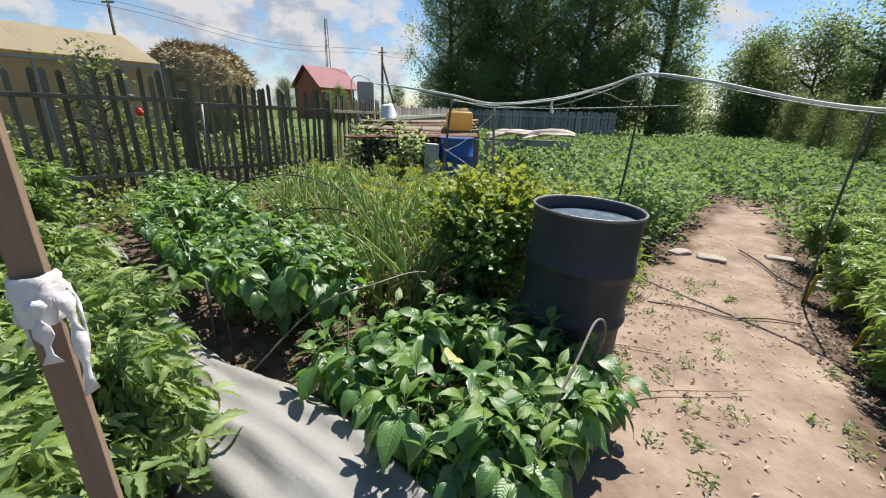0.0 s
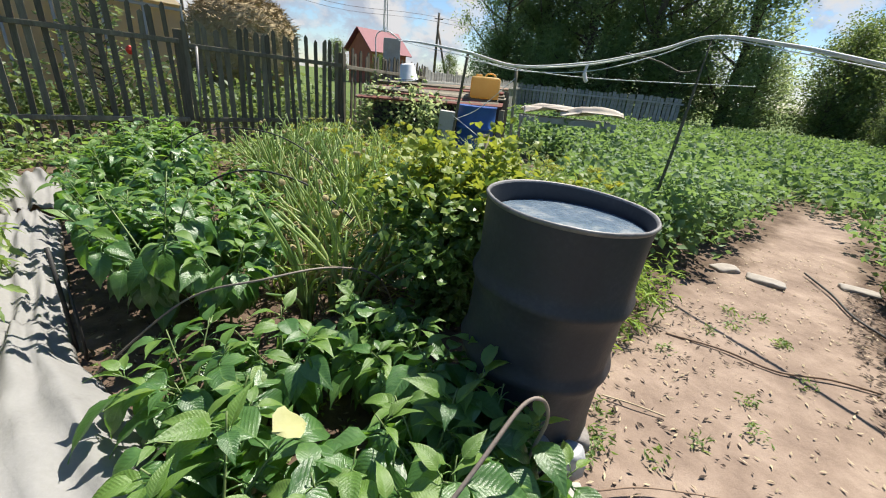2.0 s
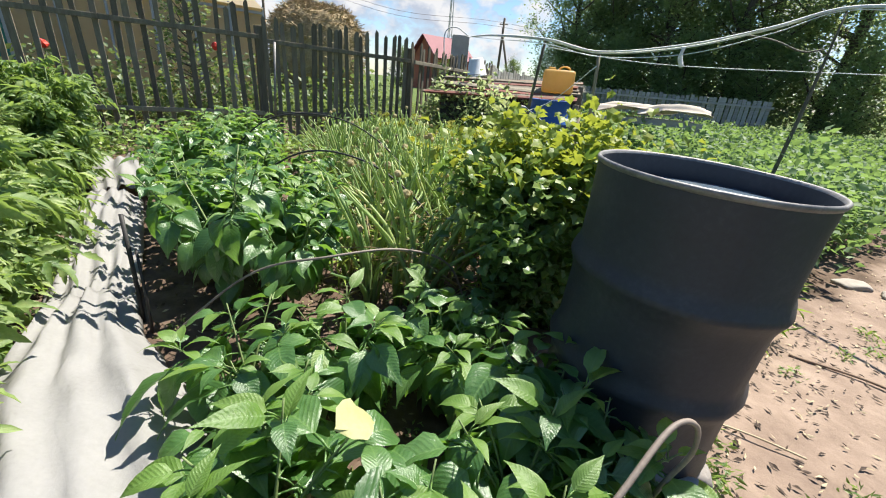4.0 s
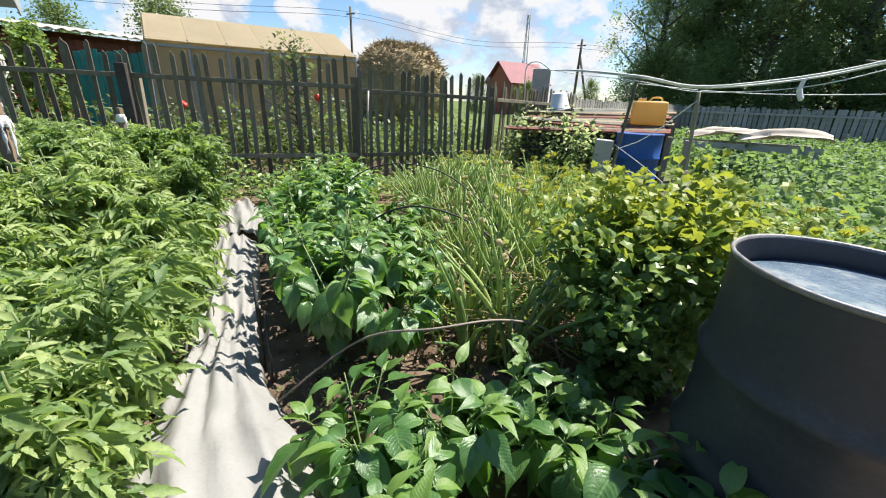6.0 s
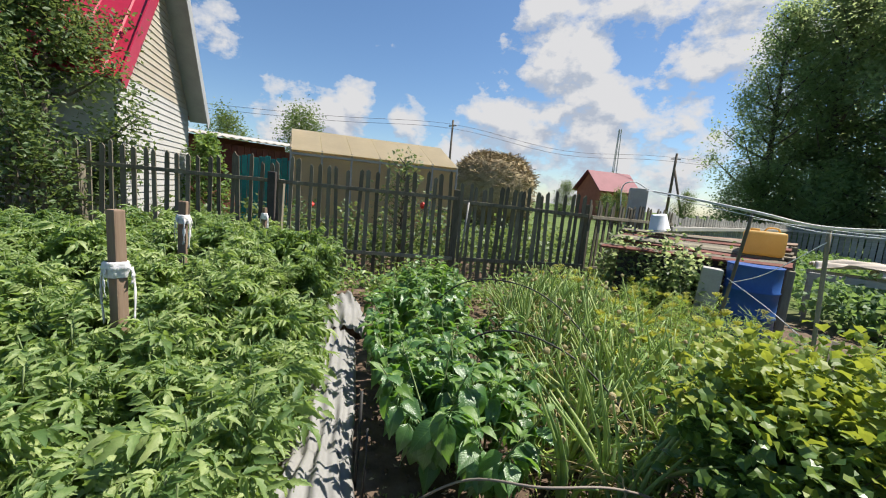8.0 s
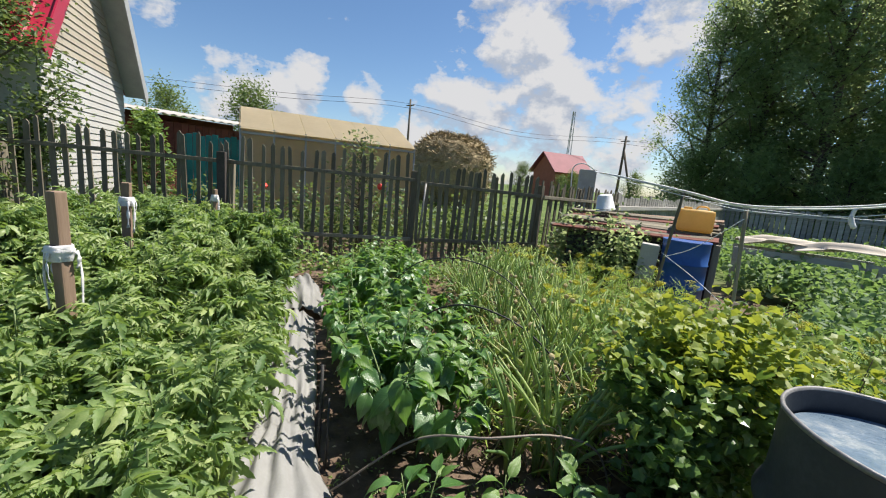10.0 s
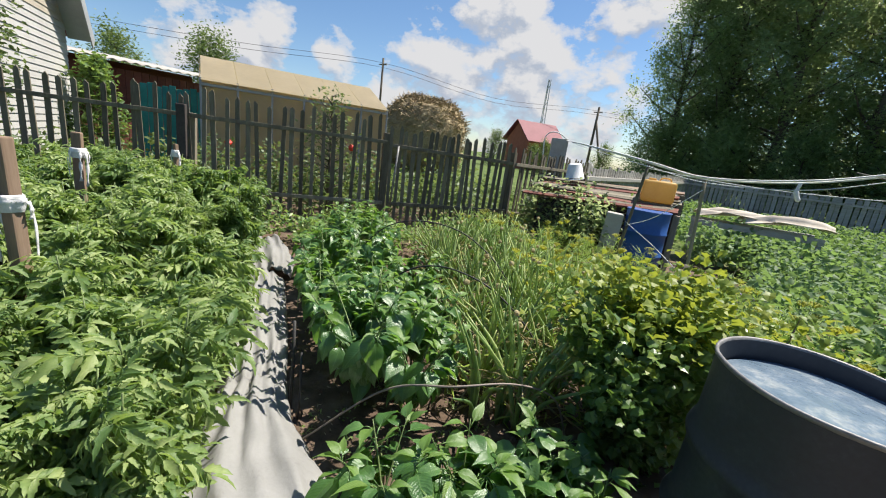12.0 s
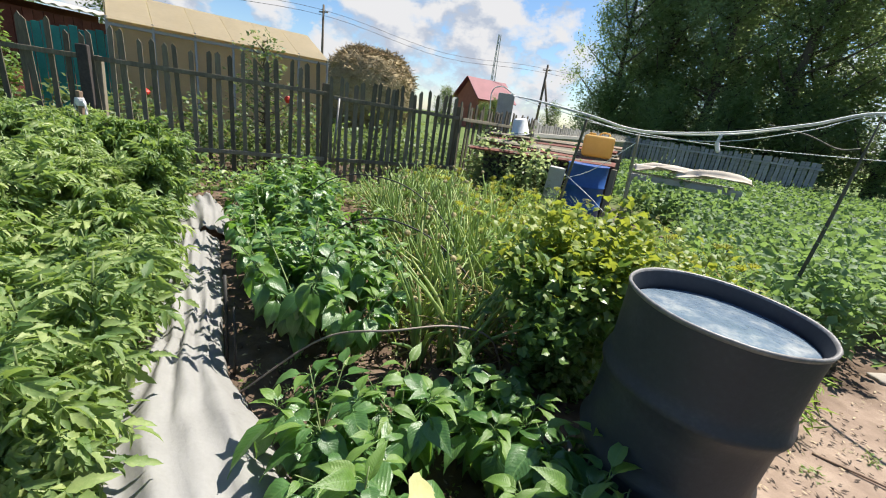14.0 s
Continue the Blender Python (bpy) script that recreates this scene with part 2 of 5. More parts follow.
M_STONE = material("field_stone", [(0.25, (0.128, 0.112, 0.101)), (0.5, (0.225, 0.206, 0.188)), (0.8, (0.338, 0.315, 0.292))], 7, 0.9, 0.7, 50)
M_WIRE = material("hose_rubber", [(0.3, (0.15, 0.122, 0.102)), (0.7, (0.27, 0.224, 0.186))], 20, 0.6, 0.3, 90)
M_BLACK = material("black_hose", [(0.3, (0.018, 0.018, 0.018)), (0.7, (0.045, 0.042, 0.04))], 20, 0.6, 0.2, 90)
M_ROPE = material("pale_line", [(0.3, (0.5, 0.51, 0.52)), (0.7, (0.74, 0.75, 0.75))], 20, 0.7, 0.2, 120)
M_STEEL = material("rusty_steel", [(0.3, (0.05, 0.055, 0.045)), (0.6, (0.10, 0.095, 0.075)), (0.8, (0.19, 0.12, 0.08))], 12, 0.7, 0.4, 60)
M_BLUE = material("blue_drum", [(0.3, (0.015, 0.06, 0.22)), (0.6, (0.02, 0.085, 0.3)), (0.85, (0.06, 0.1, 0.24))], 4, 0.45, 0.2, 40)
M_YELLOW = material("yellow_plastic", [(0.3, (0.66, 0.42, 0.12)), (0.7, (0.78, 0.54, 0.2))], 6, 0.45, 0.1, 50, leaf=(0.85, 0.6, 0.2))
M_LABEL = material("yellow_label", [(0.3, (0.62, 0.5, 0.03)), (0.7, (0.75, 0.62, 0.05))], 10, 0.5, 0.1, 60)
M_CONCRETE = material("grey_concrete", [(0.25, (0.26, 0.25, 0.23)), (0.5, (0.36, 0.35, 0.33)), (0.8, (0.46, 0.45, 0.43))], 5, 0.95, 0.5, 60)
M_DARK = material("dark_board", [(0.3, (0.03, 0.026, 0.024)), (0.7, (0.075, 0.06, 0.055))], 5, 0.9, 0.4, 40)
M_SIDING = material("white_siding", [(0.25, (0.36, 0.352, 0.335)), (0.5, (0.44, 0.432, 0.415)), (0.8, (0.51, 0.5, 0.485))], 2, 0.7, 0.1, 40, vary=0.1)
M_CREAM = material("cream_siding", [(0.3, (0.34, 0.3, 0.24)), (0.7, (0.43, 0.385, 0.315))], 2, 0.7, 0.1, 40, vary=0.1)
M_REDROOF = material("red_metal_roof", [(0.3, (0.3, 0.012, 0.035)), (0.7, (0.42, 0.02, 0.055))], 2, 0.4, 0.1, 30)
M_PINKROOF = material("faded_red_roof", [(0.3, (0.17, 0.04, 0.055)), (0.7, (0.24, 0.065, 0.085))], 1, 0.7, 0.1, 10)
M_BRICK = material("red_brick", [(0.3, (0.28, 0.085, 0.055)), (0.7, (0.4, 0.135, 0.09))], 2, 0.9, 0.3, 20)
M_TRIM = material("grey_trim", [(0.3, (0.28, 0.29, 0.3)), (0.7, (0.38, 0.39, 0.4))], 4, 0.6, 0.1, 40)
M_POLY = material("cloudy_polycarbonate", [(0.3, (0.44, 0.38, 0.27)), (0.7, (0.58, 0.51, 0.38))], 1.5, 0.5, 0.1, 12, leaf=(0.78, 0.7, 0.46), through_share=0.58)
M_TEAL = material("teal_board", [(0.3, (0.01, 0.14, 0.15)), (0.7, (0.02, 0.22, 0.22))], 4, 0.7, 0.2, 30, vary=0.2)
M_SLATE = material("corrugated_slate", [(0.3, (0.36, 0.34, 0.31)), (0.7, (0.52, 0.5, 0.46))], 3, 0.9, 0.3, 30)
M_BROWN = material("brown_boards", [(0.3, (0.11, 0.035, 0.025)), (0.7, (0.2, 0.07, 0.05))], 4, 0.85, 0.3, 30, vary=0.3)
M_HAY = material("hay", [(0.25, (0.177, 0.136, 0.0748)), (0.5, (0.354, 0.279, 0.163)), (0.8, (0.571, 0.462, 0.286))], 2.5, 0.95, 0.9, 14, bdist=0.1)
M_RED = material("red_bloom", [(0.3, (0.55, 0.03, 0.02)), (0.7, (0.75, 0.07, 0.04))], 20, 0.6, 0.1, 60)
M_BUCKET = material("white_enamel", [(0.3, (0.6, 0.61, 0.62)), (0.7, (0.76, 0.77, 0.78))], 6, 0.4, 0.1, 50)
M_VIOLET = material("violet_bloom", [(0.3, (0.25, 0.2, 0.5)), (0.7, (0.42, 0.36, 0.65))], 20, 0.6, 0.0, 60)
M_STRAW = material("straw_litter", [(0.3, (0.24, 0.19, 0.12)), (0.7, (0.45, 0.37, 0.25))], 12, 0.9, 0.2, 60, vary=0.3)

M_DARKLITTER = material("dark_litter", [(0.3, (0.05, 0.035, 0.026)), (0.7, (0.14, 0.1, 0.075))], 12, 0.9, 0.2, 60, vary=0.3)
M_BAG = material("grey_plastic", [(0.3, (0.2, 0.21, 0.22)), (0.7, (0.42, 0.43, 0.44))], 9, 0.4, 0.8, 40)
M_SHEET = material("beige_sheet", [(0.3, (0.42, 0.36, 0.29)), (0.7, (0.6, 0.54, 0.46))], 4, 0.9, 0.3, 60)
M_PALE = material("withered_leaf", [(0.3, (0.5, 0.5, 0.22)), (0.7, (0.62, 0.6, 0.32))], 9, 0.6, 0.3, 60, leaf=(0.6, 0.6, 0.25))

M_YOUNG = material("young_pepper_leaf", [(0.25, (0.0792, 0.165, 0.0324)), (0.5, (0.132, 0.239, 0.0486)), (0.8, (0.194, 0.297, 0.0756))], 9, 0.4, 0.3, 55, leaf=(0.36, 0.56, 0.07), spec=0.7, vary=0.3, veins=True)

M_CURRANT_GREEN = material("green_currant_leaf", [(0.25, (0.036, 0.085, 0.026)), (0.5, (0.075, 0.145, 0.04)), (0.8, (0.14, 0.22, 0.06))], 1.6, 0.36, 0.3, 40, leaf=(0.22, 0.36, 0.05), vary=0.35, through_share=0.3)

M_PATHSTONE = material("pale_path_stone", [(0.3, (0.24, 0.21, 0.18)), (0.7, (0.36, 0.33, 0.29))], 9, 0.95, 0.6, 60)


def water_material():
    m = bpy.data.materials.new("barrel_water")
    m.use_nodes = True
    t = m.node_tree
    b = t.nodes["Principled BSDF"]
    b.inputs["Roughness"].default_value = 0.06
    b.inputs["Specular IOR Level"].default_value = 0.9
    b.inputs["Coat Weight"].default_value = 0.6
    co = t.nodes.new("ShaderNodeTexCoord")
    v = node(t, "ShaderNodeTexVoronoi", Scale=60.0)
    n = node(t, "ShaderNodeTexNoise", Scale=7.0, Detail=6.0, Roughness=0.7)
    f = node(t, "ShaderNodeTexNoise", Scale=55.0, Detail=5.0)
    for k in (v, n, f):
        t.links.new(co.outputs["Object"], k.inputs["Vector"])
    # blue-grey with paler patches: the sky's reflection put into the base colour
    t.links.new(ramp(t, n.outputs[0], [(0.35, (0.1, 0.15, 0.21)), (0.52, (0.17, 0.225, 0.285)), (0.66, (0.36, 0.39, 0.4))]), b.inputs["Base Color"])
    t.links.new(ramp(t, n.outputs[0], [(0.5, grey(0.03)), (0.75, grey(0.3))]), b.inputs["Roughness"])
    bp = node(t, "ShaderNodeBump", Strength=0.4, Distance=0.006)
    t.links.new(f.outputs[0], bp.inputs["Height"])
    t.links.new(bp.outputs[0], b.inputs["Normal"])
    return m


M_WATER = water_material()

# ---- mesh helpers ----
rnd = random.Random(7)


def mesh_from(name, verts, faces, mat, smooth=False):
    me = bpy.data.meshes.new(name)
    me.from_pydata([tuple(v) for v in verts], [], faces)
    me.materials.append(mat)
    if smooth:
        me.polygons.foreach_set("use_smooth", [True] * len(me.polygons))
    me.update()
    return me


def mesh_of(name, bm, mat, smooth=False):
    me = bpy.data.meshes.new(name)
    bmesh.ops.recalc_face_normals(bm, faces=bm.faces)
    bm.to_mesh(me)
    bm.free()
    me.materials.append(mat)
    if smooth:
        me.polygons.foreach_set("use_smooth", [True] * len(me.polygons))
    return me


def child(name, me, parent, m=None, label=""):
    ob = new(name, me)
    ob.parent = parent
    if m is not None:
        ob.matrix_basis = m
    return tagged(ob, label)


def part(name, bm, mat, parent, label="", m=None, smooth=False):
    return child(name, mesh_of(name, bm, mat, smooth), parent, m, label)


def thing(name, m, label, category, group="", kind=""):
    ob = new(name)
    ob.empty_display_size = 0.1
    ob.matrix_basis = m
    return tagged(ob, label, category, group, kind)


def box(bm, x0, x1, y0, y1, z0, z1, bevel=0.0):
    r = bmesh.ops.create_cube(bm, size=1.0)
    bmesh.ops.scale(bm, vec=(x1 - x0, y1 - y0, z1 - z0), verts=r["verts"])
    bmesh.ops.translate(bm, vec=((x0 + x1) / 2, (y0 + y1) / 2, (z0 + z1) / 2), verts=r["verts"])
    if bevel:
        edges = list({ed for v in r["verts"] for ed in v.link_edges})
        bmesh.ops.bevel(bm, geom=edges, offset=bevel, segments=2, affect="EDGES", profile=0.6)
    return bm


def boxed(*args, **kw):
    return box(bmesh.new(), *args, **kw)


def tube_data(points, radii, sides=6):
    """A tapered tube through points."""
    verts, faces = [], []
    pts = [Vector(p) for p in points]
    n = len(pts)
    if not isinstance(radii, (list, tuple)):
        radii = [radii] * n
    if len(radii) != n:
        radii = list(np.interp(np.linspace(0, 1, n), np.linspace(0, 1, len(radii)), radii))
    up = Vector((0.31, 0.17, 0.93))
    for i, p in enumerate(pts):
        d = (pts[min(i + 1, n - 1)] - pts[max(i - 1, 0)]).normalized()
        u = d.cross(up)
        u = u.normalized() if u.length > 1e-4 else Vector((1, 0, 0))
        w = d.cross(u)
        for k in range(sides):
            q = 2 * math.pi * k / sides
            verts.append(p + (u * math.cos(q) + w * math.sin(q)) * radii[i])
    for i in range(n - 1):
        for k in range(sides):
            k2 = (k + 1) % sides
            faces.append((i * sides + k, i * sides + k2, (i + 1) * sides + k2, (i + 1) * sides + k))
    faces.append(tuple(range(sides))[::-1])
    faces.append(tuple((n - 1) * sides + k for k in range(sides)))
    return verts, faces


def merge(*sets):
    verts, faces = [], []
    for v, f in sets:
        o = len(verts)
        verts += v
        faces += [tuple(i + o for i in q) for q in f]
    return verts, faces


def moved(data, m):
    v, f = data
    return [m @ Vector(p) for p in v], f


def smooth_line(points, steps=6):
    """Catmull-Rom through points."""
    p = [Vector(q) for q in points]
    p = [p[0] * 2 - p[1]] + p + [p[-1] * 2 - p[-2]]
    res = []
    for i in range(1, len(p) - 2):
        for s in range(steps):
            t = s / steps
            res.append(0.5 * (2 * p[i] + (p[i + 1] - p[i - 1]) * t + (2 * p[i - 1] - 5 * p[i] + 4 * p[i + 1] - p[i + 2]) * t * t
                              + (3 * p[i] - p[i - 1] - 3 * p[i + 1] + p[i + 2]) * t ** 3))
    res.append(p[-2])
    return res


def rope(name, points, r, mat, label, category, steps=8, sides=6, group="", parent=None):
    v, f = tube_data(smooth_line(points, steps), r, sides)
    me = mesh_from(name, v, f, mat, True)
    if parent is not None:
        return child(name, me, parent, None, label)
    return tagged(new(name, me), label, category, group)


# ---- the ground: one sheet to the horizon ----
PATH_LINE = [(0.3, -2.0), (0.9, 0.2), (1.5, 1.6), (2.0, 2.55), (2.75, 3.65), (3.75, 5.1), (5.0, 6.85), (6.2, 8.2)]
PATH_HALF = [0.9, 0.62, 0.56, 0.64, 0.54, 0.42, 0.36, 0.3]


def path_dist(x, y):
    """Distance to the path's middle less its half width."""
    best = 9e9
    for (ax, ay), (bx, by), h0, h1 in zip(PATH_LINE, PATH_LINE[1:], PATH_HALF, PATH_HALF[1:]):
        dx, dy = bx - ax, by - ay
        k = max(0.0, min(1.0, ((x - ax) * dx + (y - ay) * dy) / (dx * dx + dy * dy)))
        best = min(best, math.hypot(x - ax - k * dx, y - ay - k * dy) - (h0 + (h1 - h0) * k))
    return best


def ground_z(x, y):
    return -0.04 * max(0.0, min(x - 0.8, 4.0))


def relief(x, y):
    near = max(0.0, 1.0 - max(abs(x), abs(y - 3)) / 9.0)
    soil = max(0.0, min(1.0, path_dist(x, y) / 0.25 + 0.2))
    n = noise.noise((x * 3.1, y * 3.1, 0)) * 0.02 + noise.noise((x * 9, y * 9, 4)) * 0.026 + noise.noise((x * 23, y * 23, 8)) * 0.016
    return ground_z(x, y) + near * n * (0.22 + 0.78 * soil)


def axis(lo, hi, fine):
    v = list(np.arange(lo, hi, fine))
    step, p, q = fine, lo, hi
    left, right = [], []
    while p > -900:
        step *= 1.35
        p -= step
        left.append(p)
    step = fine
    while q < 900:
        right.append(q)
        step *= 1.35
        q += step
    return left[::-1] + v + right


def build_ground():
    xs, ys = axis(-2.6, 4.6, 0.045), axis(-0.6, 6.2, 0.045)
    verts = [(x, y, relief(x, y)) for y in ys for x in xs]
    w = len(xs)
    faces = [(j * w + i, j * w + i + 1, (j + 1) * w + i + 1, (j + 1) * w + i) for j in range(len(ys) - 1) for i in range(w - 1)]
    me = mesh_from("ground", verts, faces, M_EARTH, True)
    tro, gra = [], []
    for x, y, _ in verts:
        d = path_dist(x, y) + noise.noise((x * 2.2, y * 2.2, 1)) * 0.16 + noise.noise((x * 8, y * 8, 2)) * 0.08
        tro.append(max(0.0, min(1.0, 0.5 - d / 0.16)))
        far = max(abs(x) - 7, y - 8.5, -y - 3)
        gra.append(max(0.0, min(1.0, far / 2)))
    for nm, vals in (("trodden", tro), ("grassy", gra)):
        me.attributes.new(nm, "FLOAT", "POINT").data.foreach_set("value", vals)
    tagged(new("ground", me), "bare garden soil with a trodden sandy path", "ground", kind="structure")


build_ground()

# ---- picket fence and gate ----
FENCE = pose(-2.2, 7.18, 0.0, 0, 0, 46.7)      # local x along the fence, -y towards the garden


def picket_mesh(w, h, d, seed):
    """One sawn board with an uneven, roughly pointed top."""
    q = random.Random(seed)
    bm = bmesh.new()
    t = [q.uniform(-0.015, 0.015) for _ in range(4)]
    ring = [(-w / 2, 0.0), (w / 2, 0.0), (w / 2 + t[0] * 0.3, h * 0.5), (w / 2, h - 0.03 + t[1]), (t[2], h + 0.01), (-w / 2, h - 0.03 + t[3]), (-w / 2 + t[1] * 0.3, h * 0.5)]
    f = bm.faces.new([bm.verts.new((x, -d / 2, z)) for x, z in ring])
    r = bmesh.ops.extrude_face_region(bm, geom=[f])
    bmesh.ops.translate(bm, vec=(0, d, 0), verts=[v for v in r["geom"] if isinstance(v, bmesh.types.BMVert)])
    return mesh_of("picket", bm, M_FENCE)


PICKETS = [picket_mesh(0.05 + 0.008 * (i % 3), 1.5 + 0.025 * (i % 4), 0.02, i) for i in range(6)]
TALL_PICKETS = [picket_mesh(0.05 + 0.008 * (i % 3), 1.62 + 0.03 * (i % 4), 0.02, i + 9) for i in range(6)]


def rail_mesh(length, h=0.055, d=0.035):
    return mesh_of("rail", boxed(0, length, -d / 2, d / 2, -h / 2, h / 2, bevel=0.006), M_FENCE)


def fence_run(name, m, s0, s1, step, rails, posts, label, category, top=0.0, boards=PICKETS):
    f = thing(name, m, label, category)
    s, i = s0, 0
    q = random.Random(int(abs(s0) * 31))
    while s < s1:
        child("picket", boards[q.randrange(6)], f, pose(s, 0.0, 0.09 + top + q.uniform(-0.03, 0.03), q.uniform(-1, 1), q.uniform(-2.2, 2.2), 0))
        s += step * q.uniform(0.88, 1.12)
    for z0, z1 in rails:
        ang = math.degrees(math.atan2(z1 - z0, s1 - s0))
        child("rail", rail_mesh(s1 - s0), f, pose(s0, -0.03, z0, 0, -ang, 0))
    for p, hh in posts:
        child("post", mesh_of("post", boxed(-0.055, 0.055, -0.04, 0.07, -0.1, hh, bevel=0.012), M_FENCE), f, pose(p, 0.06, 0, 0, q.uniform(-1.5, 1.5), 0))
    return f


fence_run("picket_fence", FENCE, -11.5, -2.2, 0.145, [(1.56, 1.46), (0.5, 0.52)], [(-10.3, 1.45), (-7.6, 1.5), (-4.9, 1.52), (-2.2, 1.6)],
          "old grey weathered wooden picket fence round the garden", "fence", top=0.05, boards=TALL_PICKETS)
ob = tagged(new("fence_post", mesh_of("fence_post", boxed(-0.055, 0.055, -0.16, -0.06, -0.1, 1.62, bevel=0.012), M_DARK)), "dark square post standing against the picket fence", "post")
ob.matrix_basis = FENCE @ pose(-4.93, 0, 0)
fence_run("picket_gate", FENCE, -2.1, -0.06, 0.108, [(1.42, 1.37), (0.52, 0.55)], [], "closed grey wooden picket gate in the fence", "gate", top=0.05)
fence_run("picket_fence", pose(-2.2, 7.18, 0, 0, 0, 80), 0.0, 3.2, 0.15, [(1.36, 1.3), (0.5, 0.5)], [(0.0, 1.55), (3.0, 1.45)],
          "old grey wooden picket fence beyond the gate", "fence", top=-0.05)
# bright pipe that props the gate
v, f = tube_data([(-2.08, -0.09, 0.45), (-2.02, -0.07, 1.42)], 0.016, 8)
me = mesh_from("gate_pipe", v, f, M_RIM, True)
tagged(new("gate_pipe", me), "pale metal pipe standing against the gate", "pipe").matrix_basis = FENCE


def far_fence():
    f = thing("plank_fence", pose(0, 0, 0), "long grey plank fence at the end of the potato field", "fence")
    me = [mesh_of("plank", boxed(-0.09, 0.09, -0.012, 0.012, 0, 1.45 + 0.04 * k, bevel=0.004), M_PLANK) for k in range(3)]
    q = random.Random(5)
    corner = [(-1.7, 10.4), (0.4, 28.0), (9.4, 26.4)]
    for (ax, ay), (bx, by) in zip(corner, corner[1:]):
        ln = math.hypot(bx - ax, by - ay)
        ang = math.degrees(math.atan2(by - ay, bx - ax))
        n = int(ln / 0.215)
        for i in range(n):
            k = i / n
            child("plank", me[q.randrange(3)], f, pose(ax + (bx - ax) * k, ay + (by - ay) * k, q.uniform(-0.04, 0.02), 0, q.uniform(-1, 1), ang))
        child("rail", mesh_of("rail", boxed(0, ln, -0.04, 0.04, -0.05, 0.05, bevel=0.008), M_PLANK), f, pose(ax, ay, 1.2, 0, 0, ang) @ pose(0, -0.055, 0))


far_fence()

# ---- black steel barrel with water ----


def lathe(profile, seg=64, wob=0.0):
    verts, faces = [], []
    for r, z in profile:
        for k in range(seg):
            t = 2 * math.pi * k / seg
            d = wob * (noise.noise((math.cos(t) * 1.7, math.sin(t) * 1.7, z * 2.5)) + 0.35 * noise.noise((math.cos(t) * 5, math.sin(t) * 5, z * 7)))
            verts.append(((r + d) * math.cos(t), (r + d) * math.sin(t), z))
    for i in range(len(profile) - 1):
        for k in range(seg):
            k2 = (k + 1) % seg
            faces.append((i * seg + k, i * seg + k2, (i + 1) * seg + k2, (i + 1) * seg + k))
    return verts, faces


def barrel_at(m):
    b = thing("barrel", m, "black painted steel barrel filled with water to near its rim", "barrel")
    prof = [(0.0, 0.012), (0.27, 0.012), (0.272, 0.0), (0.284, 0.0), (0.286, 0.02), (0.28, 0.04), (0.281, 0.2), (0.283, 0.24),
            (0.289, 0.262), (0.298, 0.28), (0.301, 0.292), (0.297, 0.306), (0.288, 0.325), (0.283, 0.35), (0.283, 0.5), (0.285, 0.53),
            (0.291, 0.555), (0.3, 0.575), (0.303, 0.586), (0.299, 0.6), (0.29, 0.622), (0.285, 0.65), (0.286, 0.78), (0.288, 0.866)]
    child("shell", mesh_from("shell", *lathe(prof, 72, 0.009), M_BARREL, True), b)
    rim = [(0.288, 0.866), (0.2935, 0.872), (0.295, 0.879), (0.291, 0.884), (0.284, 0.882), (0.282, 0.874)]
    child("rim", mesh_from("rim", *lathe(rim, 72, 0.006), M_RIM, True), b, label="worn steel rim with chipped paint")
    inner = [(0.282, 0.874), (0.279, 0.8), (0.278, 0.6), (0.0, 0.6)]
    child("inside", mesh_from("inside", *lathe(inner, 72, 0.006), M_BARREL, True), b)
    return b


BARREL = pose(0.8155, 2.0757, 0.09, 0, 2.3, 0)
barrel_at(BARREL)
# water disc, its sky reflection partly painted by M_WATER
v = [(0.274 * math.cos(2 * math.pi * k / 64), 0.274 * math.sin(2 * math.pi * k / 64), 0.0) for k in range(64)]
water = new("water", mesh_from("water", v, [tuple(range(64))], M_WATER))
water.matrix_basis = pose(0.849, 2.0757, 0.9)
tagged(water, "still water standing in the barrel, sky reflection painted into its colour", "water")


def stone(x, y, z, sx, sy, sz, rz, seed, label="rough grey stone half sunk in the soil", mat=None, name="stone", group=""):
    bm = bmesh.new()
    bmesh.ops.create_icosphere(bm, subdivisions=3, radius=1.0)
    for p in bm.verts:
        d = 1 + 0.22 * noise.noise(p.co * 1.3 + Vector((seed, 0, 0))) + 0.08 * noise.noise(p.co * 4 + Vector((0, seed, 0)))
        c = p.co * d
        c = Vector([math.copysign(min(abs(k), 0.72 + 0.06 * noise.noise(p.co * 3)), k) for k in c])
        p.co = (c.x * sx, c.y * sy, c.z * sz)
    ob = new(name, mesh_of(name, bm, mat or M_STONE, True))
    ob.matrix_basis = pose(x, y, z, 0, 0, rz)
    return tagged(ob, label, "stone" if name == "stone" else name, group)


for i, (x, y, z, sx, sy, sz, rz) in enumerate([(0.72, 1.83, 0.05, 0.17, 0.11, 0.075, 25), (0.95, 2.2, 0.04, 0.18, 0.14, 0.065, -20), (0.62, 2.2, 0.04, 0.14, 0.16, 0.065, 10),
                                            (0.6, 1.6, 0.06, 0.13, 0.1, 0.11, 40), (0.83, 1.76, 0.1, 0.1, 0.16, 0.11, -35), (1.02, 1.98, 0.03, 0.13, 0.1, 0.06, 5)]):
    stone(x, y, z, sx * 0.85, sy * 0.85, sz * 0.9, rz, i * 3.3, "rough grey stone under the water barrel", group="stones under the barrel")
stone(1.0, 1.8, 0.08, 0.065, 0.06, 0.085, 12, 71.0, "crumpled grey plastic bag beside the barrel", M_BAG, "plastic_bag")
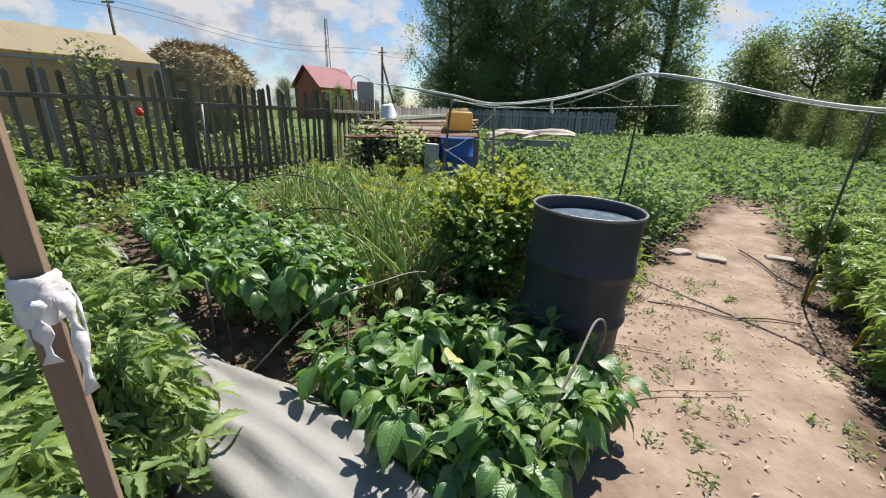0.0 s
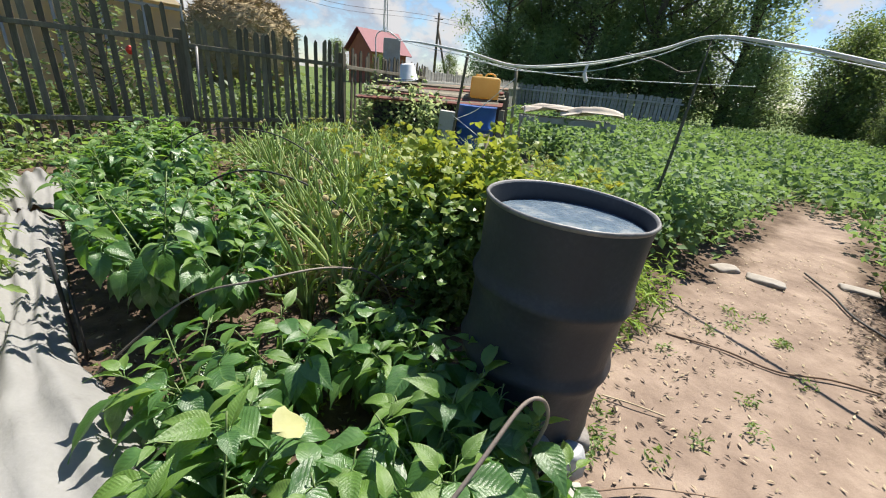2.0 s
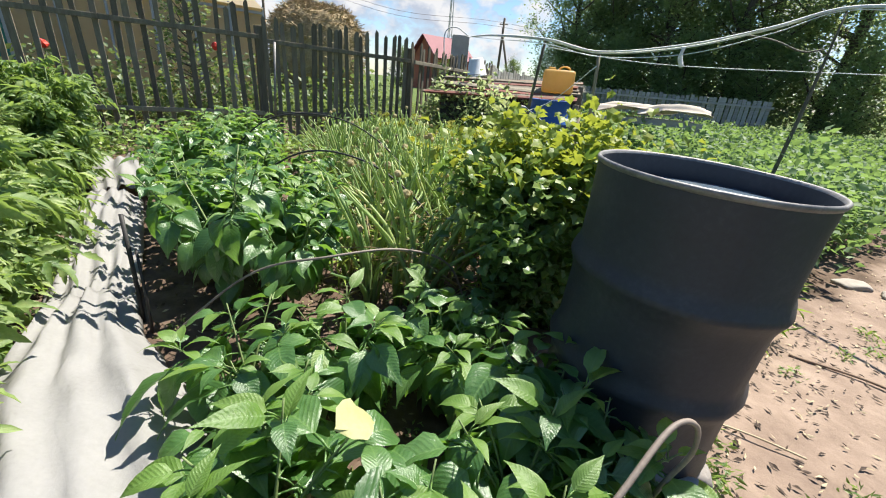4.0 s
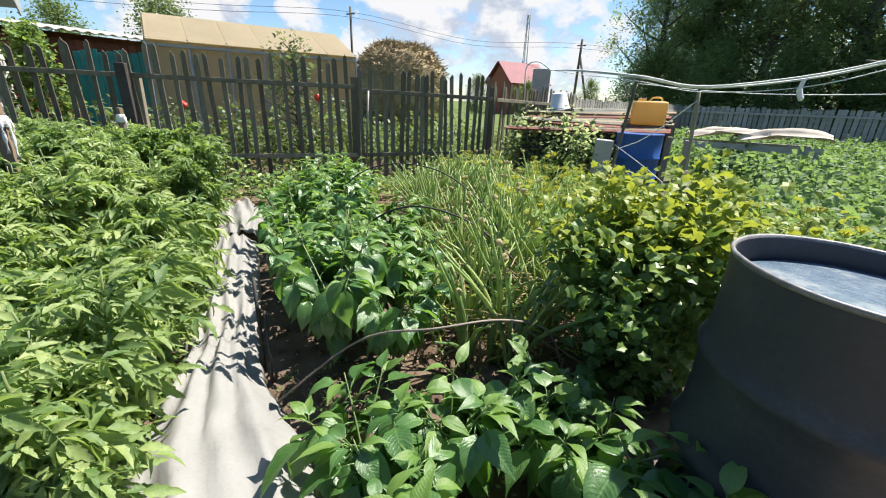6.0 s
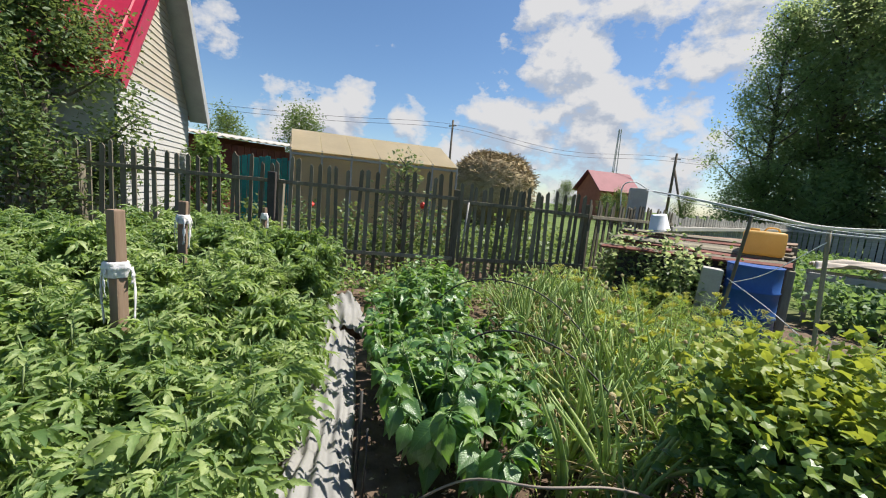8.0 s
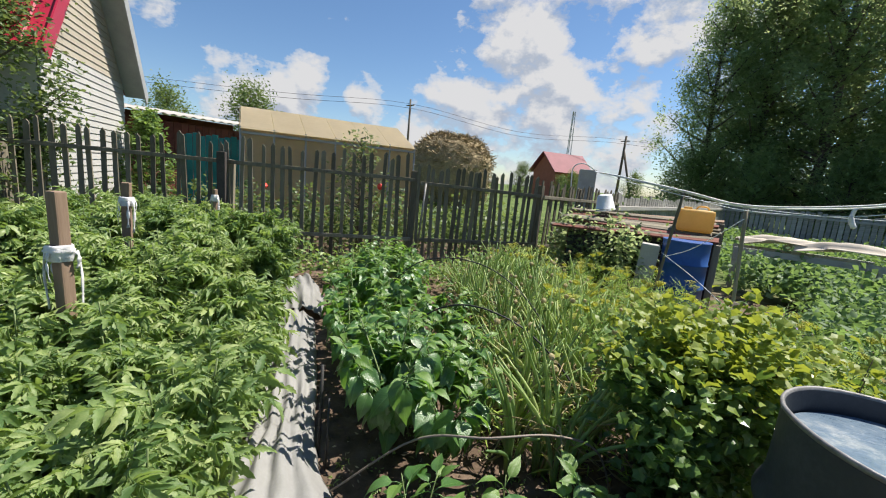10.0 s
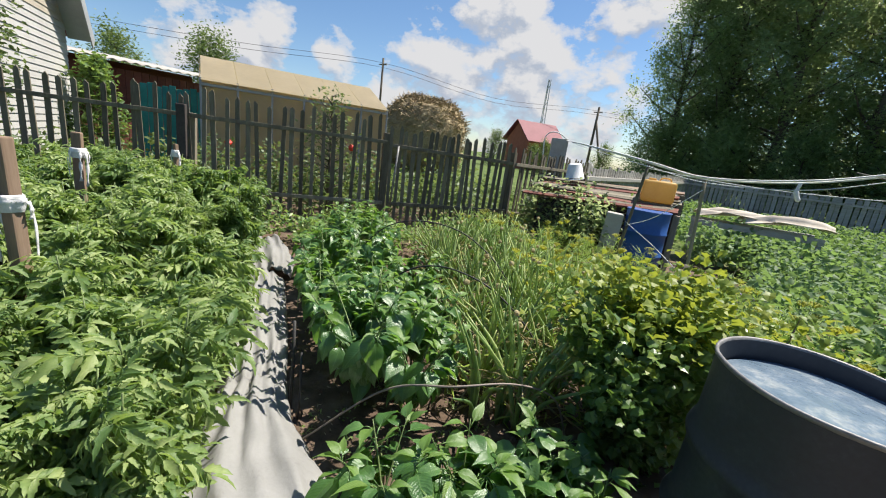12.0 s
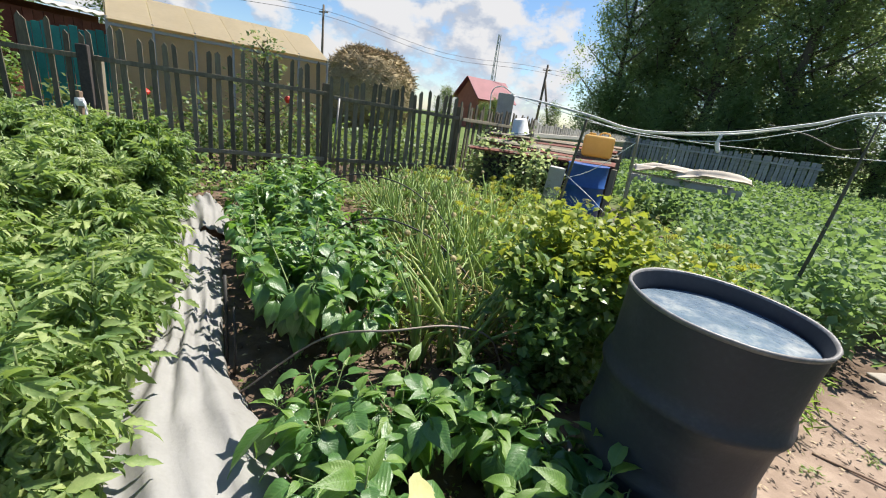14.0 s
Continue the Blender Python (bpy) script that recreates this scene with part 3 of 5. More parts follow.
for i, (x, y, sx, sy, rz) in enumerate([(3.0, 4.35, 0.2, 0.11, -30), (2.72, 4.5, 0.17, 0.1, 20), (3.9, 4.55, 0.2, 0.1, -20), (3.75, 3.75, 0.2, 0.1, 30), (3.35, 2.75, 0.18, 0.1, 60), (4.05, 4.0, 0.2, 0.11, 10)]):
    stone(x, y, ground_z(x, y) + 0.012, sx, sy, 0.034, rz, 20 + i * 2.1, "flat pale stone beside the path", M_PATHSTONE, group="stones along the path")
bm = boxed(-0.15, 0.15, -0.045, 0.045, -0.02, 0.02, bevel=0.006)
ob = tagged(new("board", mesh_of("board", bm, M_PLANK)), "short grey board on the soil before the barrel", "board")
ob.matrix_basis = pose(0.9, 1.66, 0.045, 0, 0, 12)

# hoses and wires
rope("hose", [(0.38, 0.95, 0.16), (0.52, 1.14, 0.36), (0.66, 1.32, 0.53), (0.746, 1.445, 0.612), (0.80, 1.49, 0.60), (0.83, 1.53, 0.5), (0.82, 1.57, 0.35), (0.8, 1.6, 0.13)], 0.0055, M_WIRE,
     "stiff grey-brown hose arching out of the pepper bed", "hose")
rope("hose", [(-0.95, 1.72, 0.05), (-0.62, 1.9, 0.38), (-0.3, 1.98, 0.5), (-0.1, 2.2, 0.49), (0.04, 2.42, 0.36), (0.12, 2.55, 0.08)], 0.005, M_WIRE, "thin grey hose arched over the pepper bed", "hose")
rope("hose", [(-1.75, 2.75, 0.1), (-1.2, 2.9, 0.62), (-0.7, 2.95, 0.66), (-0.3, 3.0, 0.4), (-0.1, 3.0, 0.05)], 0.006, M_BLACK, "thin black hose arched over the pepper bed", "hose")
rope("hose", [(-2.4, 3.3, 0.1), (-2.0, 3.6, 0.7), (-1.4, 3.8, 0.78), (-0.85, 3.8, 0.5), (-0.6, 3.75, 0.05)], 0.006, M_BLACK, "thin black hose arched over the pepper bed", "hose")
rope("twig", [(1.1, 1.75, 0.02), (1.3, 1.82, 0.012), (1.6, 1.86, 0.0), (1.85, 1.9, -0.01)], [0.004, 0.002], M_STAKE, "dry brown twig lying on the path", "twig")
rope("twig", [(1.22, 2.3, 0.0), (1.35, 2.28, 0.0), (1.5, 2.25, -0.01)], 0.004, M_STRAW, "dry brown twig lying on the path", "twig")
rope("hose", [(1.75, 3.05, -0.03), (2.05, 2.98, -0.035), (2.3, 2.86, -0.045), (2.6, 2.88, -0.05), (2.85, 2.86, -0.07)], 0.007, M_STAKE, "muddy brown hose lying across the path", "hose")
rope("hose", [(3.55, 4.75, -0.08), (3.5, 4.3, -0.08), (3.4, 3.9, -0.08), (3.42, 3.6, -0.08)], 0.009, M_BLACK, "dark hose along the edge of the path", "hose")
# short black stakes of the pepper bed
for i, (x, y, h, r) in enumerate([(-1.24, 1.88, 0.52, 0.009), (-1.12, 1.83, 0.4, 0.006)]):
    v, f = tube_data([(0, 0, -0.05), (0.012, 0.0, h * 0.5), (0.0, 0.01, h)], r, 7)
    ob = tagged(new("stake", mesh_from("stake", v, f, M_BLACK, True)), "short black stake at the edge of the pepper bed", "stake")
    ob.matrix_basis = pose(x, y, 0)

# ---- white fabric strips between the beds ----


def fabric(name, line, halves, heights, seed, label, thick=0.004, across=30, mat=None, pleat=0.035, skirt=0.12):
    pts = smooth_line([(x, y, 0) for x, y in line], 10)
    hs = [v.x for v in smooth_line([(h, 0, 0) for h in halves], 10)]
    zs = [v.x for v in smooth_line([(h, 0, 0) for h in heights], 10)]
    verts, faces = [], []
    n = len(pts)
    for i, p in enumerate(pts):
        d = (pts[min(i + 1, n - 1)] - pts[max(i - 1, 0)]).normalized()
        u = Vector((d.y, -d.x, 0))
        for k in range(across + 1):
            t = 2 * k / across - 1
            s = i / 10
            fold = 0.015 * math.sin(t * 15 + 2.2 * noise.noise((s * 0.7, t, seed))) + pleat * noise.noise((s * 0.45, t * 2.8, seed + 5)) + 0.012 * noise.noise((s * 1.8, t * 10, seed + 9)) + 0.006 * noise.noise((s * 5, t * 16, seed + 3))
            edge = 1 - abs(t) ** 3.2
            wx = hs[i] * (t + 0.06 * noise.noise((s * 2, t * 3, seed + 2)))
            verts.append(p + u * wx + Vector((0, 0, max(0.02, zs[i] * (skirt + (1 - skirt) * edge) + fold))))
    w = across + 1
    for i in range(n - 1):
        for k in range(across):
            faces.append((i * w + k, i * w + k + 1, (i + 1) * w + k + 1, (i + 1) * w + k))
    ob = new(name, mesh_from(name, verts, faces, mat or M_CLOTH, True))
    sol = ob.modifiers.new("thickness", "SOLIDIFY")
    sol.thickness = thick
    return tagged(ob, label, "fabric")


fabric("fabric_sheet", [(0.12, 0.72), (-0.22, 1.0), (-0.6, 1.22), (-0.9, 1.38), (-1.16, 1.56), (-1.46, 1.8)], [0.3, 0.33, 0.33, 0.31, 0.24, 0.17], [0.15, 0.19, 0.2, 0.19, 0.16, 0.13], 1.0,
       "white garden fabric lying in folds between the beds")
fabric("fabric_sheet", [(-1.36, 1.73), (-1.66, 1.95), (-2.1, 2.29), (-2.54, 2.62), (-2.95, 2.93)], [0.18, 0.19, 0.2, 0.2, 0.19], [0.1, 0.12, 0.13, 0.13, 0.12], 4.0,
       "dirty white garden fabric folded along the tomato bed")
fabric("fabric_sheet", [(-2.95, 3.0), (-3.3, 3.25), (-3.7, 3.5), (-4.05, 3.75)], [0.2, 0.26, 0.26, 0.2], [0.13, 0.17, 0.18, 0.13], 8.0,
       "crumpled grey-white fabric heap at the end of the bed", pleat=0.05)

# ---- stakes with rags ----


def tied_stake(x, y, z1, w, lean, turn, seed, below, reach=0.22):
    s = thing("tied_stake", pose(x, y, 0, lean[0], lean[1], turn), "weathered wooden tomato stake with white rags tied round it", "stake", "tomato stakes")
    part("stake", boxed(-w / 2, w / 2, -w * 0.4, w * 0.4, -0.1, z1, bevel=w * 0.12), M_STAKE, s)
    q = random.Random(seed)
    zr = z1 - below
    ring = [(w * 0.6, zr - 0.05), (w * 0.72, zr - 0.024), (w * 0.7, zr - 0.008), (w * 0.84, zr + 0.006), (w * 0.7, zr + 0.016), (w * 0.76, zr + 0.024), (w * 0.62, zr + 0.034)]
    child("rag", mesh_from("rag", *lathe(ring, 24, w * 0.2), M_RAG, True), s, label="white rag knotted round the stake")
    for k in range(5):
        t = q.uniform(0, 6.28)
        c, n = math.cos(t), math.sin(t)
        ln = q.uniform(0.08, reach)
        pts = smooth_line([(c * w * 0.8, n * w * 0.8, zr), (c * w * 0.95, n * w * 0.95, zr - ln * 0.4), (c * w * 0.8, n * w * 0.85, zr - ln)], 4)
        vv, ff = [], []
        for i, p in enumerate(pts):
            o = Vector((-n, c, 0)) * (0.008 + 0.006 * math.sin(i * 1.7))
            vv += [p - o, p + o + Vector((c, n, 0)) * 0.006]
            if i:
                ff.append((2 * i - 2, 2 * i - 1, 2 * i + 1, 2 * i))
        cl = child("rag_end", mesh_from("rag_end", vv, ff, M_RAG, True), s)
        cl.modifiers.new("thickness", "SOLIDIFY").thickness = 0.003


tied_stake(-2.34, 1.16, 1.3, 0.07, (0, -1.5), 20, 1, 0.3, 0.35)
tied_stake(-4.1, 1.95, 1.24, 0.07, (0, 1.0), 50, 2, 0.16, 0.3)
tied_stake(-4.9, 3.15, 1.14, 0.05, (1, 0), 10, 3, 0.1, 0.3)
tied_stake(-0.5, 0.47, 1.6, 0.042, (0, 0), 35, 4, 0.45)

# ---- clothes-line posts and lines ----


def line_post(foot, head, r, label, bend=0.02, mat=None):
    a, b = Vector(foot), Vector(head)
    mid = (a + b) / 2 + Vector((bend, bend * 0.4, 0))
    rope("line_post", [tuple(a), tuple(mid), tuple(b)], r, mat or M_STEEL, label, "post", 5, 8, "clothes-line posts")


line_post((2.06, 4.99, -0.15), (2.17, 4.98, 1.86), [0.018, 0.016, 0.014, 0.005], "thin rusty steel post carrying the clothes line")
line_post((3.2, 3.3, -0.2), (3.13, 3.2, 1.5), 0.01, "thin dark steel post carrying the clothes line", -0.02)
line_post((0.6, 5.5, -0.05), (0.51, 5.5, 1.5), 0.018, "dark wooden post carrying the clothes line", 0.0, M_FENCE)
line_post((-0.2, 5.5, -0.05), (-0.04, 5.52, 1.6), 0.016, "leaning dark wooden post carrying the clothes line", 0.0, M_FENCE)
rope("wire_hook", [(1.55, 5.3, 1.72), (1.8, 5.1, 1.66), (2.0, 5.02, 1.58), (2.13, 4.99, 1.6)], 0.007, M_STEEL, "crooked wire hook on the clothes-line post", "hook")
for i in range(3):
    dz, dy = (0.0, -0.012, -0.05)[i], (0.0, 0.012, -0.05)[i]
    rope("clothes_line", [(-1.85, 8.9 + dy, 1.92), (-0.95, 7.0, 1.78 + dz), (-0.04, 5.53 + dy, 1.62 + dz), (0.51, 5.48 + dy, 1.53 + dz), (1.2, 5.2 + dy, 1.6 + dz * 1.6),
                          (1.75, 5.05 + dy, 1.74 + dz), (2.17, 4.98, 1.88 + dz * 0.4), (2.52, 4.35 + dy, 1.78 + dz), (3.13, 3.2 + dy, 1.53 + dz * 0.6), (3.75, 1.6, 1.52 + dz), (4.6, -0.6, 1.62)], (0.009, 0.009, 0.004)[i], M_ROPE,
         "pale plastic clothes line strung between thin posts", "line", 10, 5, "clothes lines")
rope("clothes_line", [(-0.04, 5.53, 1.55), (0.7, 5.9, 1.5), (1.6, 6.2, 1.5), (3.6, 7.0, 1.6)], 0.004, M_ROPE, "pale plastic clothes line strung between thin posts", "line", 8, 5, "clothes lines")
rope("twine", [(0.51, 5.48, 1.4), (0.15, 5.5, 1.05), (-0.12, 5.5, 0.9)], 0.004, M_ROPE, "white twine tied between the posts", "twine")
rope("twine", [(-0.14, 5.48, 0.95), (0.2, 5.4, 0.75), (0.45, 5.2, 0.6)], 0.004, M_ROPE, "white twine tied between the posts", "twine")
rope("knotted_rag", [(1.2, 5.2, 1.58), (1.19, 5.2, 1.5), (1.22, 5.19, 1.42)], [0.016] * 8 + [0.02] * 8 + [0.008], M_RAG, "pale rag knotted on the clothes line", "rag")
v, f = tube_data([(0, 0, -0.05), (0.01, 0, 1.06)], 0.019, 8)
tagged(new("stub_post", mesh_from("stub_post", v, f, M_FENCE, True)), "grey wooden stub post in the currant bush", "post").matrix_basis = pose(0.45, 3.0, 0)
for x, y, tilt in ((3.27, 3.36, -4), (3.0, 2.56, 2)):
    bm = boxed(-0.035, 0.035, -0.003, 0.003, -0.03, 0.27, bevel=0.002)
    tagged(new("plant_marker", mesh_of("plant_marker", bm, M_LABEL)), "yellow plastic plant marker stuck in the bed edge", "marker", "plant markers").matrix_basis = pose(x, y, ground_z(x, y) + 0.01, 8, tilt, 25)

# ---- lean-to with blue drum, tub and bucket ----


def lean_to():
    s = thing("lean_to", pose(-0.6, 7.4, 0), "low lean-to, its shaded opening made as a dark panel, roofed with loose grey planks", "shed")
    q = random.Random(11)
    for x in (-0.95, 0.95):
        for y in (-0.45, 0.6):
            part("post", boxed(x - 0.04, x + 0.04, y - 0.04, y + 0.04, 0, 0.98 + 0.24 * (y > 0), bevel=0.008), M_FENCE, s)
    part("back_wall", boxed(-1.0, 1.0, 0.6, 0.64, 0, 1.1), M_DARK, s)
    part("side_wall", boxed(-1.03, -0.99, -0.45, 0.6, 0, 0.98), M_BROWN, s)
    # added dark panel stands in for the shade inside the open front
    part("front_shade_panel", boxed(-1.0, 0.28, -0.5, -0.47, 0.1, 0.92), M_DARK, s)
    for i in range(9):
        y = -0.6 + i * 0.12
        bm = boxed(-1.1 - q.uniform(0, 0.2), 0.85 + q.uniform(0, 0.2), -0.05, 0.05, -0.012, 0.012, bevel=0.003)
        part("roof_plank", bm, q.choice([M_FENCE, M_FENCE, M_STAKE, M_BROWN]), s, m=pose(q.uniform(-0.1, 0.1), y, 0.98 + 0.24 * (y + 0.6) + q.uniform(0, 0.03), 13.5, q.uniform(-2.5, 2.5), q.uniform(-6, 6)))


lean_to()


def drum(m, mat, label):
    d = thing("drum", m, label, "barrel")
    prof = [(0.0, 0.0), (0.27, 0.0), (0.275, 0.02), (0.27, 0.28), (0.283, 0.29), (0.27, 0.3), (0.27, 0.58), (0.283, 0.59), (0.27, 0.6), (0.27, 0.86), (0.28, 0.88), (0.26, 0.88), (0.0, 0.865)]
    child("shell", mesh_from("shell", *lathe(prof, 40, 0.003), mat, True), d)
    return d


drum(pose(0.02, 6.62, 0.14, 0, 0, 0), M_BLUE, "blue painted steel drum standing at the lean-to")
tb = thing("tub", pose(0.03, 7.3, 1.27, 0, 0, 6), "orange-yellow plastic canister on the lean-to roof", "canister")
part("body", boxed(-0.22, 0.22, -0.16, 0.16, -0.17, 0.14, bevel=0.045), M_YELLOW, tb, smooth=True)
part("lid", boxed(-0.16, -0.06, -0.05, 0.05, 0.13, 0.17, bevel=0.012), M_YELLOW, tb, smooth=True)
rope("grip", [(-0.02, 0, 0.12), (0.02, 0, 0.18), (0.12, 0, 0.18), (0.15, 0, 0.12)], 0.012, M_YELLOW, "", "", 4, 6, parent=tb)
bk = thing("bucket", pose(-1.25, 7.55, 1.25, 8, -8, 0), "white enamel bucket upside down on the lean-to roof", "bucket")
child("body", mesh_from("body", *lathe([(0.15, 0.0), (0.156, 0.0), (0.158, 0.012), (0.15, 0.015), (0.11, 0.24), (0.1, 0.25), (0.0, 0.25)], 28), M_BUCKET, True), bk)
rope("bail", [(0.15, 0, 0.02), (0.1, -0.14, 0.03), (-0.1, -0.14, 0.03), (-0.15, 0, 0.02)], 0.004, M_STEEL, "", "", 5, 5, parent=bk)
bm = boxed(-0.11, 0.11, -0.1, 0.1, 0, 0.92, bevel=0.012)
tagged(new("concrete_block", mesh_of("concrete_block", bm, M_CONCRETE)), "pale grey concrete post stump beside the blue drum", "block").matrix_basis = pose(-0.42, 6.5, 0.0, 0, 3, 8)
bm = boxed(-0.16, 0.16, -0.16, 0.16, 0, 1.95, bevel=0.015)
tagged(new("chimney", mesh_of("chimney", bm, M_CONCRETE)), "grey concrete stack behind the fence corner", "stack").matrix_basis = pose(-2.05, 9.1, 0, 0, 0, 20)
rope("hose", [(-2.25, 8.8, 1.5), (-2.25, 8.75, 1.95), (-2.05, 8.75, 2.05), (-1.85, 8.9, 1.94)], 0.011, M_ROPE, "pale hose loop hung over the stack", "hose")
for i, (x, y, hw) in enumerate([(1.2, 9.75, 0.55), (1.95, 9.55, 0.6)]):
    fabric("cover_sheet", [(x - hw, y), (x - hw * 0.3, y + 0.05), (x + hw * 0.4, y - 0.03), (x + hw, y + 0.1)], [0.3, 0.36, 0.38, 0.28], [0.93, 1.0, 1.03, 0.98], 30.0 + i, "beige-white cover sheet spread over a bed frame", across=24, pleat=0.1, skirt=0.93, mat=M_SHEET)
fr = thing("bed_frame", pose(1.55, 9.65, 0), "low grey board frame under the cover sheets", "frame")
for x in (-0.9, 0.9):
    for y in (-0.3, 0.3):
        part("leg", boxed(x - 0.03, x + 0.03, y - 0.03, y + 0.03, -0.1, 0.8), M_PLANK, fr)
for y in (-0.32, 0.32):
    part("rail", boxed(-0.95, 0.95, y - 0.02, y + 0.02, 0.7, 0.8), M_PLANK, fr)

# ---- plants ----


def leaf_data(width=0.5, droop=0.35, fold=0.22, nu=7, nv=4, wave=0.03, point=1.25):
    """A leaf one long, along +x, folded at its midrib and curving down."""
    verts, faces = [], []
    for i in range(nu + 1):
        u = i / nu
        w = width * 0.56 * (math.sin(math.pi * u ** 0.68) ** (0.9 + 0.45 * u) if 0 < u < 1 else 0.0) * (1.06 - 0.2 * u * point)
        ang = droop * u * 1.6
        x = math.sin(ang) / (droop * 1.6)
        z = -(1 - math.cos(ang)) / (droop * 1.6)
        for k in range(nv + 1):
            t = 2 * k / nv - 1
            verts.append(Vector((x, t * w, z + abs(t) * w * fold * 1.6 - t * t * w * fold + wave * math.sin(u * 15 + t * 2) * abs(t) * width)))
    for i in range(nu):
        for k in range(nv):
            o = i * (nv + 1) + k
            faces.append((o, o + nv + 1, o + nv + 2, o + 1))
    return verts, faces


def with_stalk(data, length=0.3, r=0.016):
    sv, sf = tube_data([(-length, 0, -0.06), (-length * 0.4, 0, 0.01), (0.02, 0, 0)], r, 4)
    return merge(data, (sv, sf))


PEPPER_LEAVES = [mesh_from("leaf", *with_stalk(leaf_data(w, d, fo, wave=wv)), M_PEPPER, True)
                 for w, d, fo, wv in ((0.5, 0.4, 0.4, 0.03), (0.46, 0.8, 0.35, 0.05), (0.52, 1.1, 0.45, 0.045), (0.48, 0.6, 0.6, 0.06))]

YOUNG_LEAVES = [mesh_from("leaf", *with_stalk(leaf_data(w, d, fo, wave=0.03)), M_YOUNG, True) for w, d, fo in ((0.36, 0.4, 0.5), (0.4, 0.7, 0.5))]


def pepper_plant(seed, height, leaves, spread, size, hang=0.3):
    q = random.Random(seed)
    p = thing("pepper_plant", pose(0, 0, 0), "bushy green sweet pepper plant with large glossy leaves", "pepper plant", "pepper plants")
    stems, tips = [tube_data([(0, 0, -0.03), (0.005, 0, height * 0.4)], [0.008, 0.006], 6)], []
    for b in range(5):
        t = b * 1.257 + q.uniform(-0.3, 0.3)
        r = spread * q.uniform(0.45, 1.0)
        line = smooth_line([(0.005, 0, height * 0.36), (math.cos(t) * r * 0.5, math.sin(t) * r * 0.5, height * 0.66), (math.cos(t) * r, math.sin(t) * r, height * q.uniform(0.86, 1.0))], 4)
        stems.append(tube_data(line, [0.0055 - 0.0004 * i for i in range(len(line))], 5))
        tips.append((t, line))
    child("stem", mesh_from("stem", *merge(*stems), M_STEM, True), p)
    for i in range(leaves):
        t, line = tips[i % 5]
        k = q.random() ** 0.7
        at = line[int(k * (len(line) - 1))]
        az = t + q.uniform(-2.1, 2.1) if k < 0.9 else i * 2.4
        top = k > 0.85
        s = size * (q.uniform(0.45, 0.8) if top else q.uniform(0.75, 1.2))
        pitch = q.uniform(-45, 0) if top else (q.uniform(28, 66) if q.random() < hang else q.uniform(-16, 32))
        m = Matrix.Translation(at) @ pose(0, 0, 0, q.uniform(-25, 25), pitch, math.degrees(az)) @ pose(s * 0.3, 0, 0) @ Matrix.Scale(s, 4)
        child("leaf", YOUNG_LEAVES[q.randrange(2)] if top and q.random() < 0.75 else PEPPER_LEAVES[q.randrange(4)], p, m)
    return p


def scatter(makers, spots, seed, tilt=4, lo=0.88, hi=1.12):
    """First spots take the templates themselves, the rest copies."""
    q = random.Random(seed)
    for i, (x, y, *s) in enumerate(spots):
        k = (s[0] if s else 1.0) * q.uniform(lo, hi)
        m = pose(x, y, ground_z(x, y), q.uniform(-tilt, tilt), q.uniform(-tilt, tilt), q.uniform(0, 360)) @ Matrix.Scale(k, 4)
        if i < len(makers):
            makers[i].matrix_basis = m
        else:
            src = makers[i % len(makers)]
            ob = copy_thing(src, Matrix.Identity(4))
            ob.matrix_basis = m


big = [pepper_plant(100 + i, 0.5, 96, 0.25, 0.195, 0.5) for i in range(3)]
scatter(big, [(0.56, 1.8, 1.02), (0.12, 2.08, 0.84), (-0.36, 1.62, 0.98), (0.02, 1.24, 0.92), (0.34, 1.24, 0.95), (0.7, 1.62, 0.98), (-0.14, 1.46, 0.86), (0.6, 1.32, 0.86), (0.36, 1.92, 0.9), (0.44, 1.06, 0.74),
              (-0.14, 1.8, 0.8), (0.82, 1.5, 0.7), (0.52, 1.5, 0.88), (0.16, 1.06, 0.62), (0.24, 1.95, 0.8)], 1)
tall = [pepper_plant(120 + i, 0.64, 170, 0.34, 0.142, 0.65) for i in range(3)]
scatter(tall, [(-0.98, 2.17, 1.06), (-0.66, 2.19, 0.88), (-1.03, 2.42, 1.0), (-1.38, 2.33), (-0.93, 2.59, 0.9), (-1.43, 2.69), (-1.86, 2.65), (-1.68, 3.07), (-2.20, 3.01), (-2.08, 3.47), (-2.55, 3.41), (-2.48, 3.87), (-2.95, 3.84),
               (-2.83, 4.32), (-3.20, 4.29), (-3.28, 4.72), (-1.23, 2.85, 0.9), (-1.63, 3.55, 0.85)], 2)


def lobed_leaflet():
    pts = [(0.0, 0.02), (0.16, 0.13), (0.3, 0.2), (0.36, 0.14), (0.55, 0.18), (0.6, 0.11), (0.8, 0.1), (1.0, 0.0)]
    verts, faces = [], []
    for i, (x, w) in enumerate(pts):
        z = -0.38 * x * x
        verts += [Vector((x, -w, z + w * 0.55)), Vector((x, 0, z)), Vector((x, w, z + w * 0.55))]
    for i in range(len(pts) - 1):
        for k in range(2):
            o = i * 3 + k
            faces.append((o, o + 3, o + 4, o + 1))
    return verts, faces


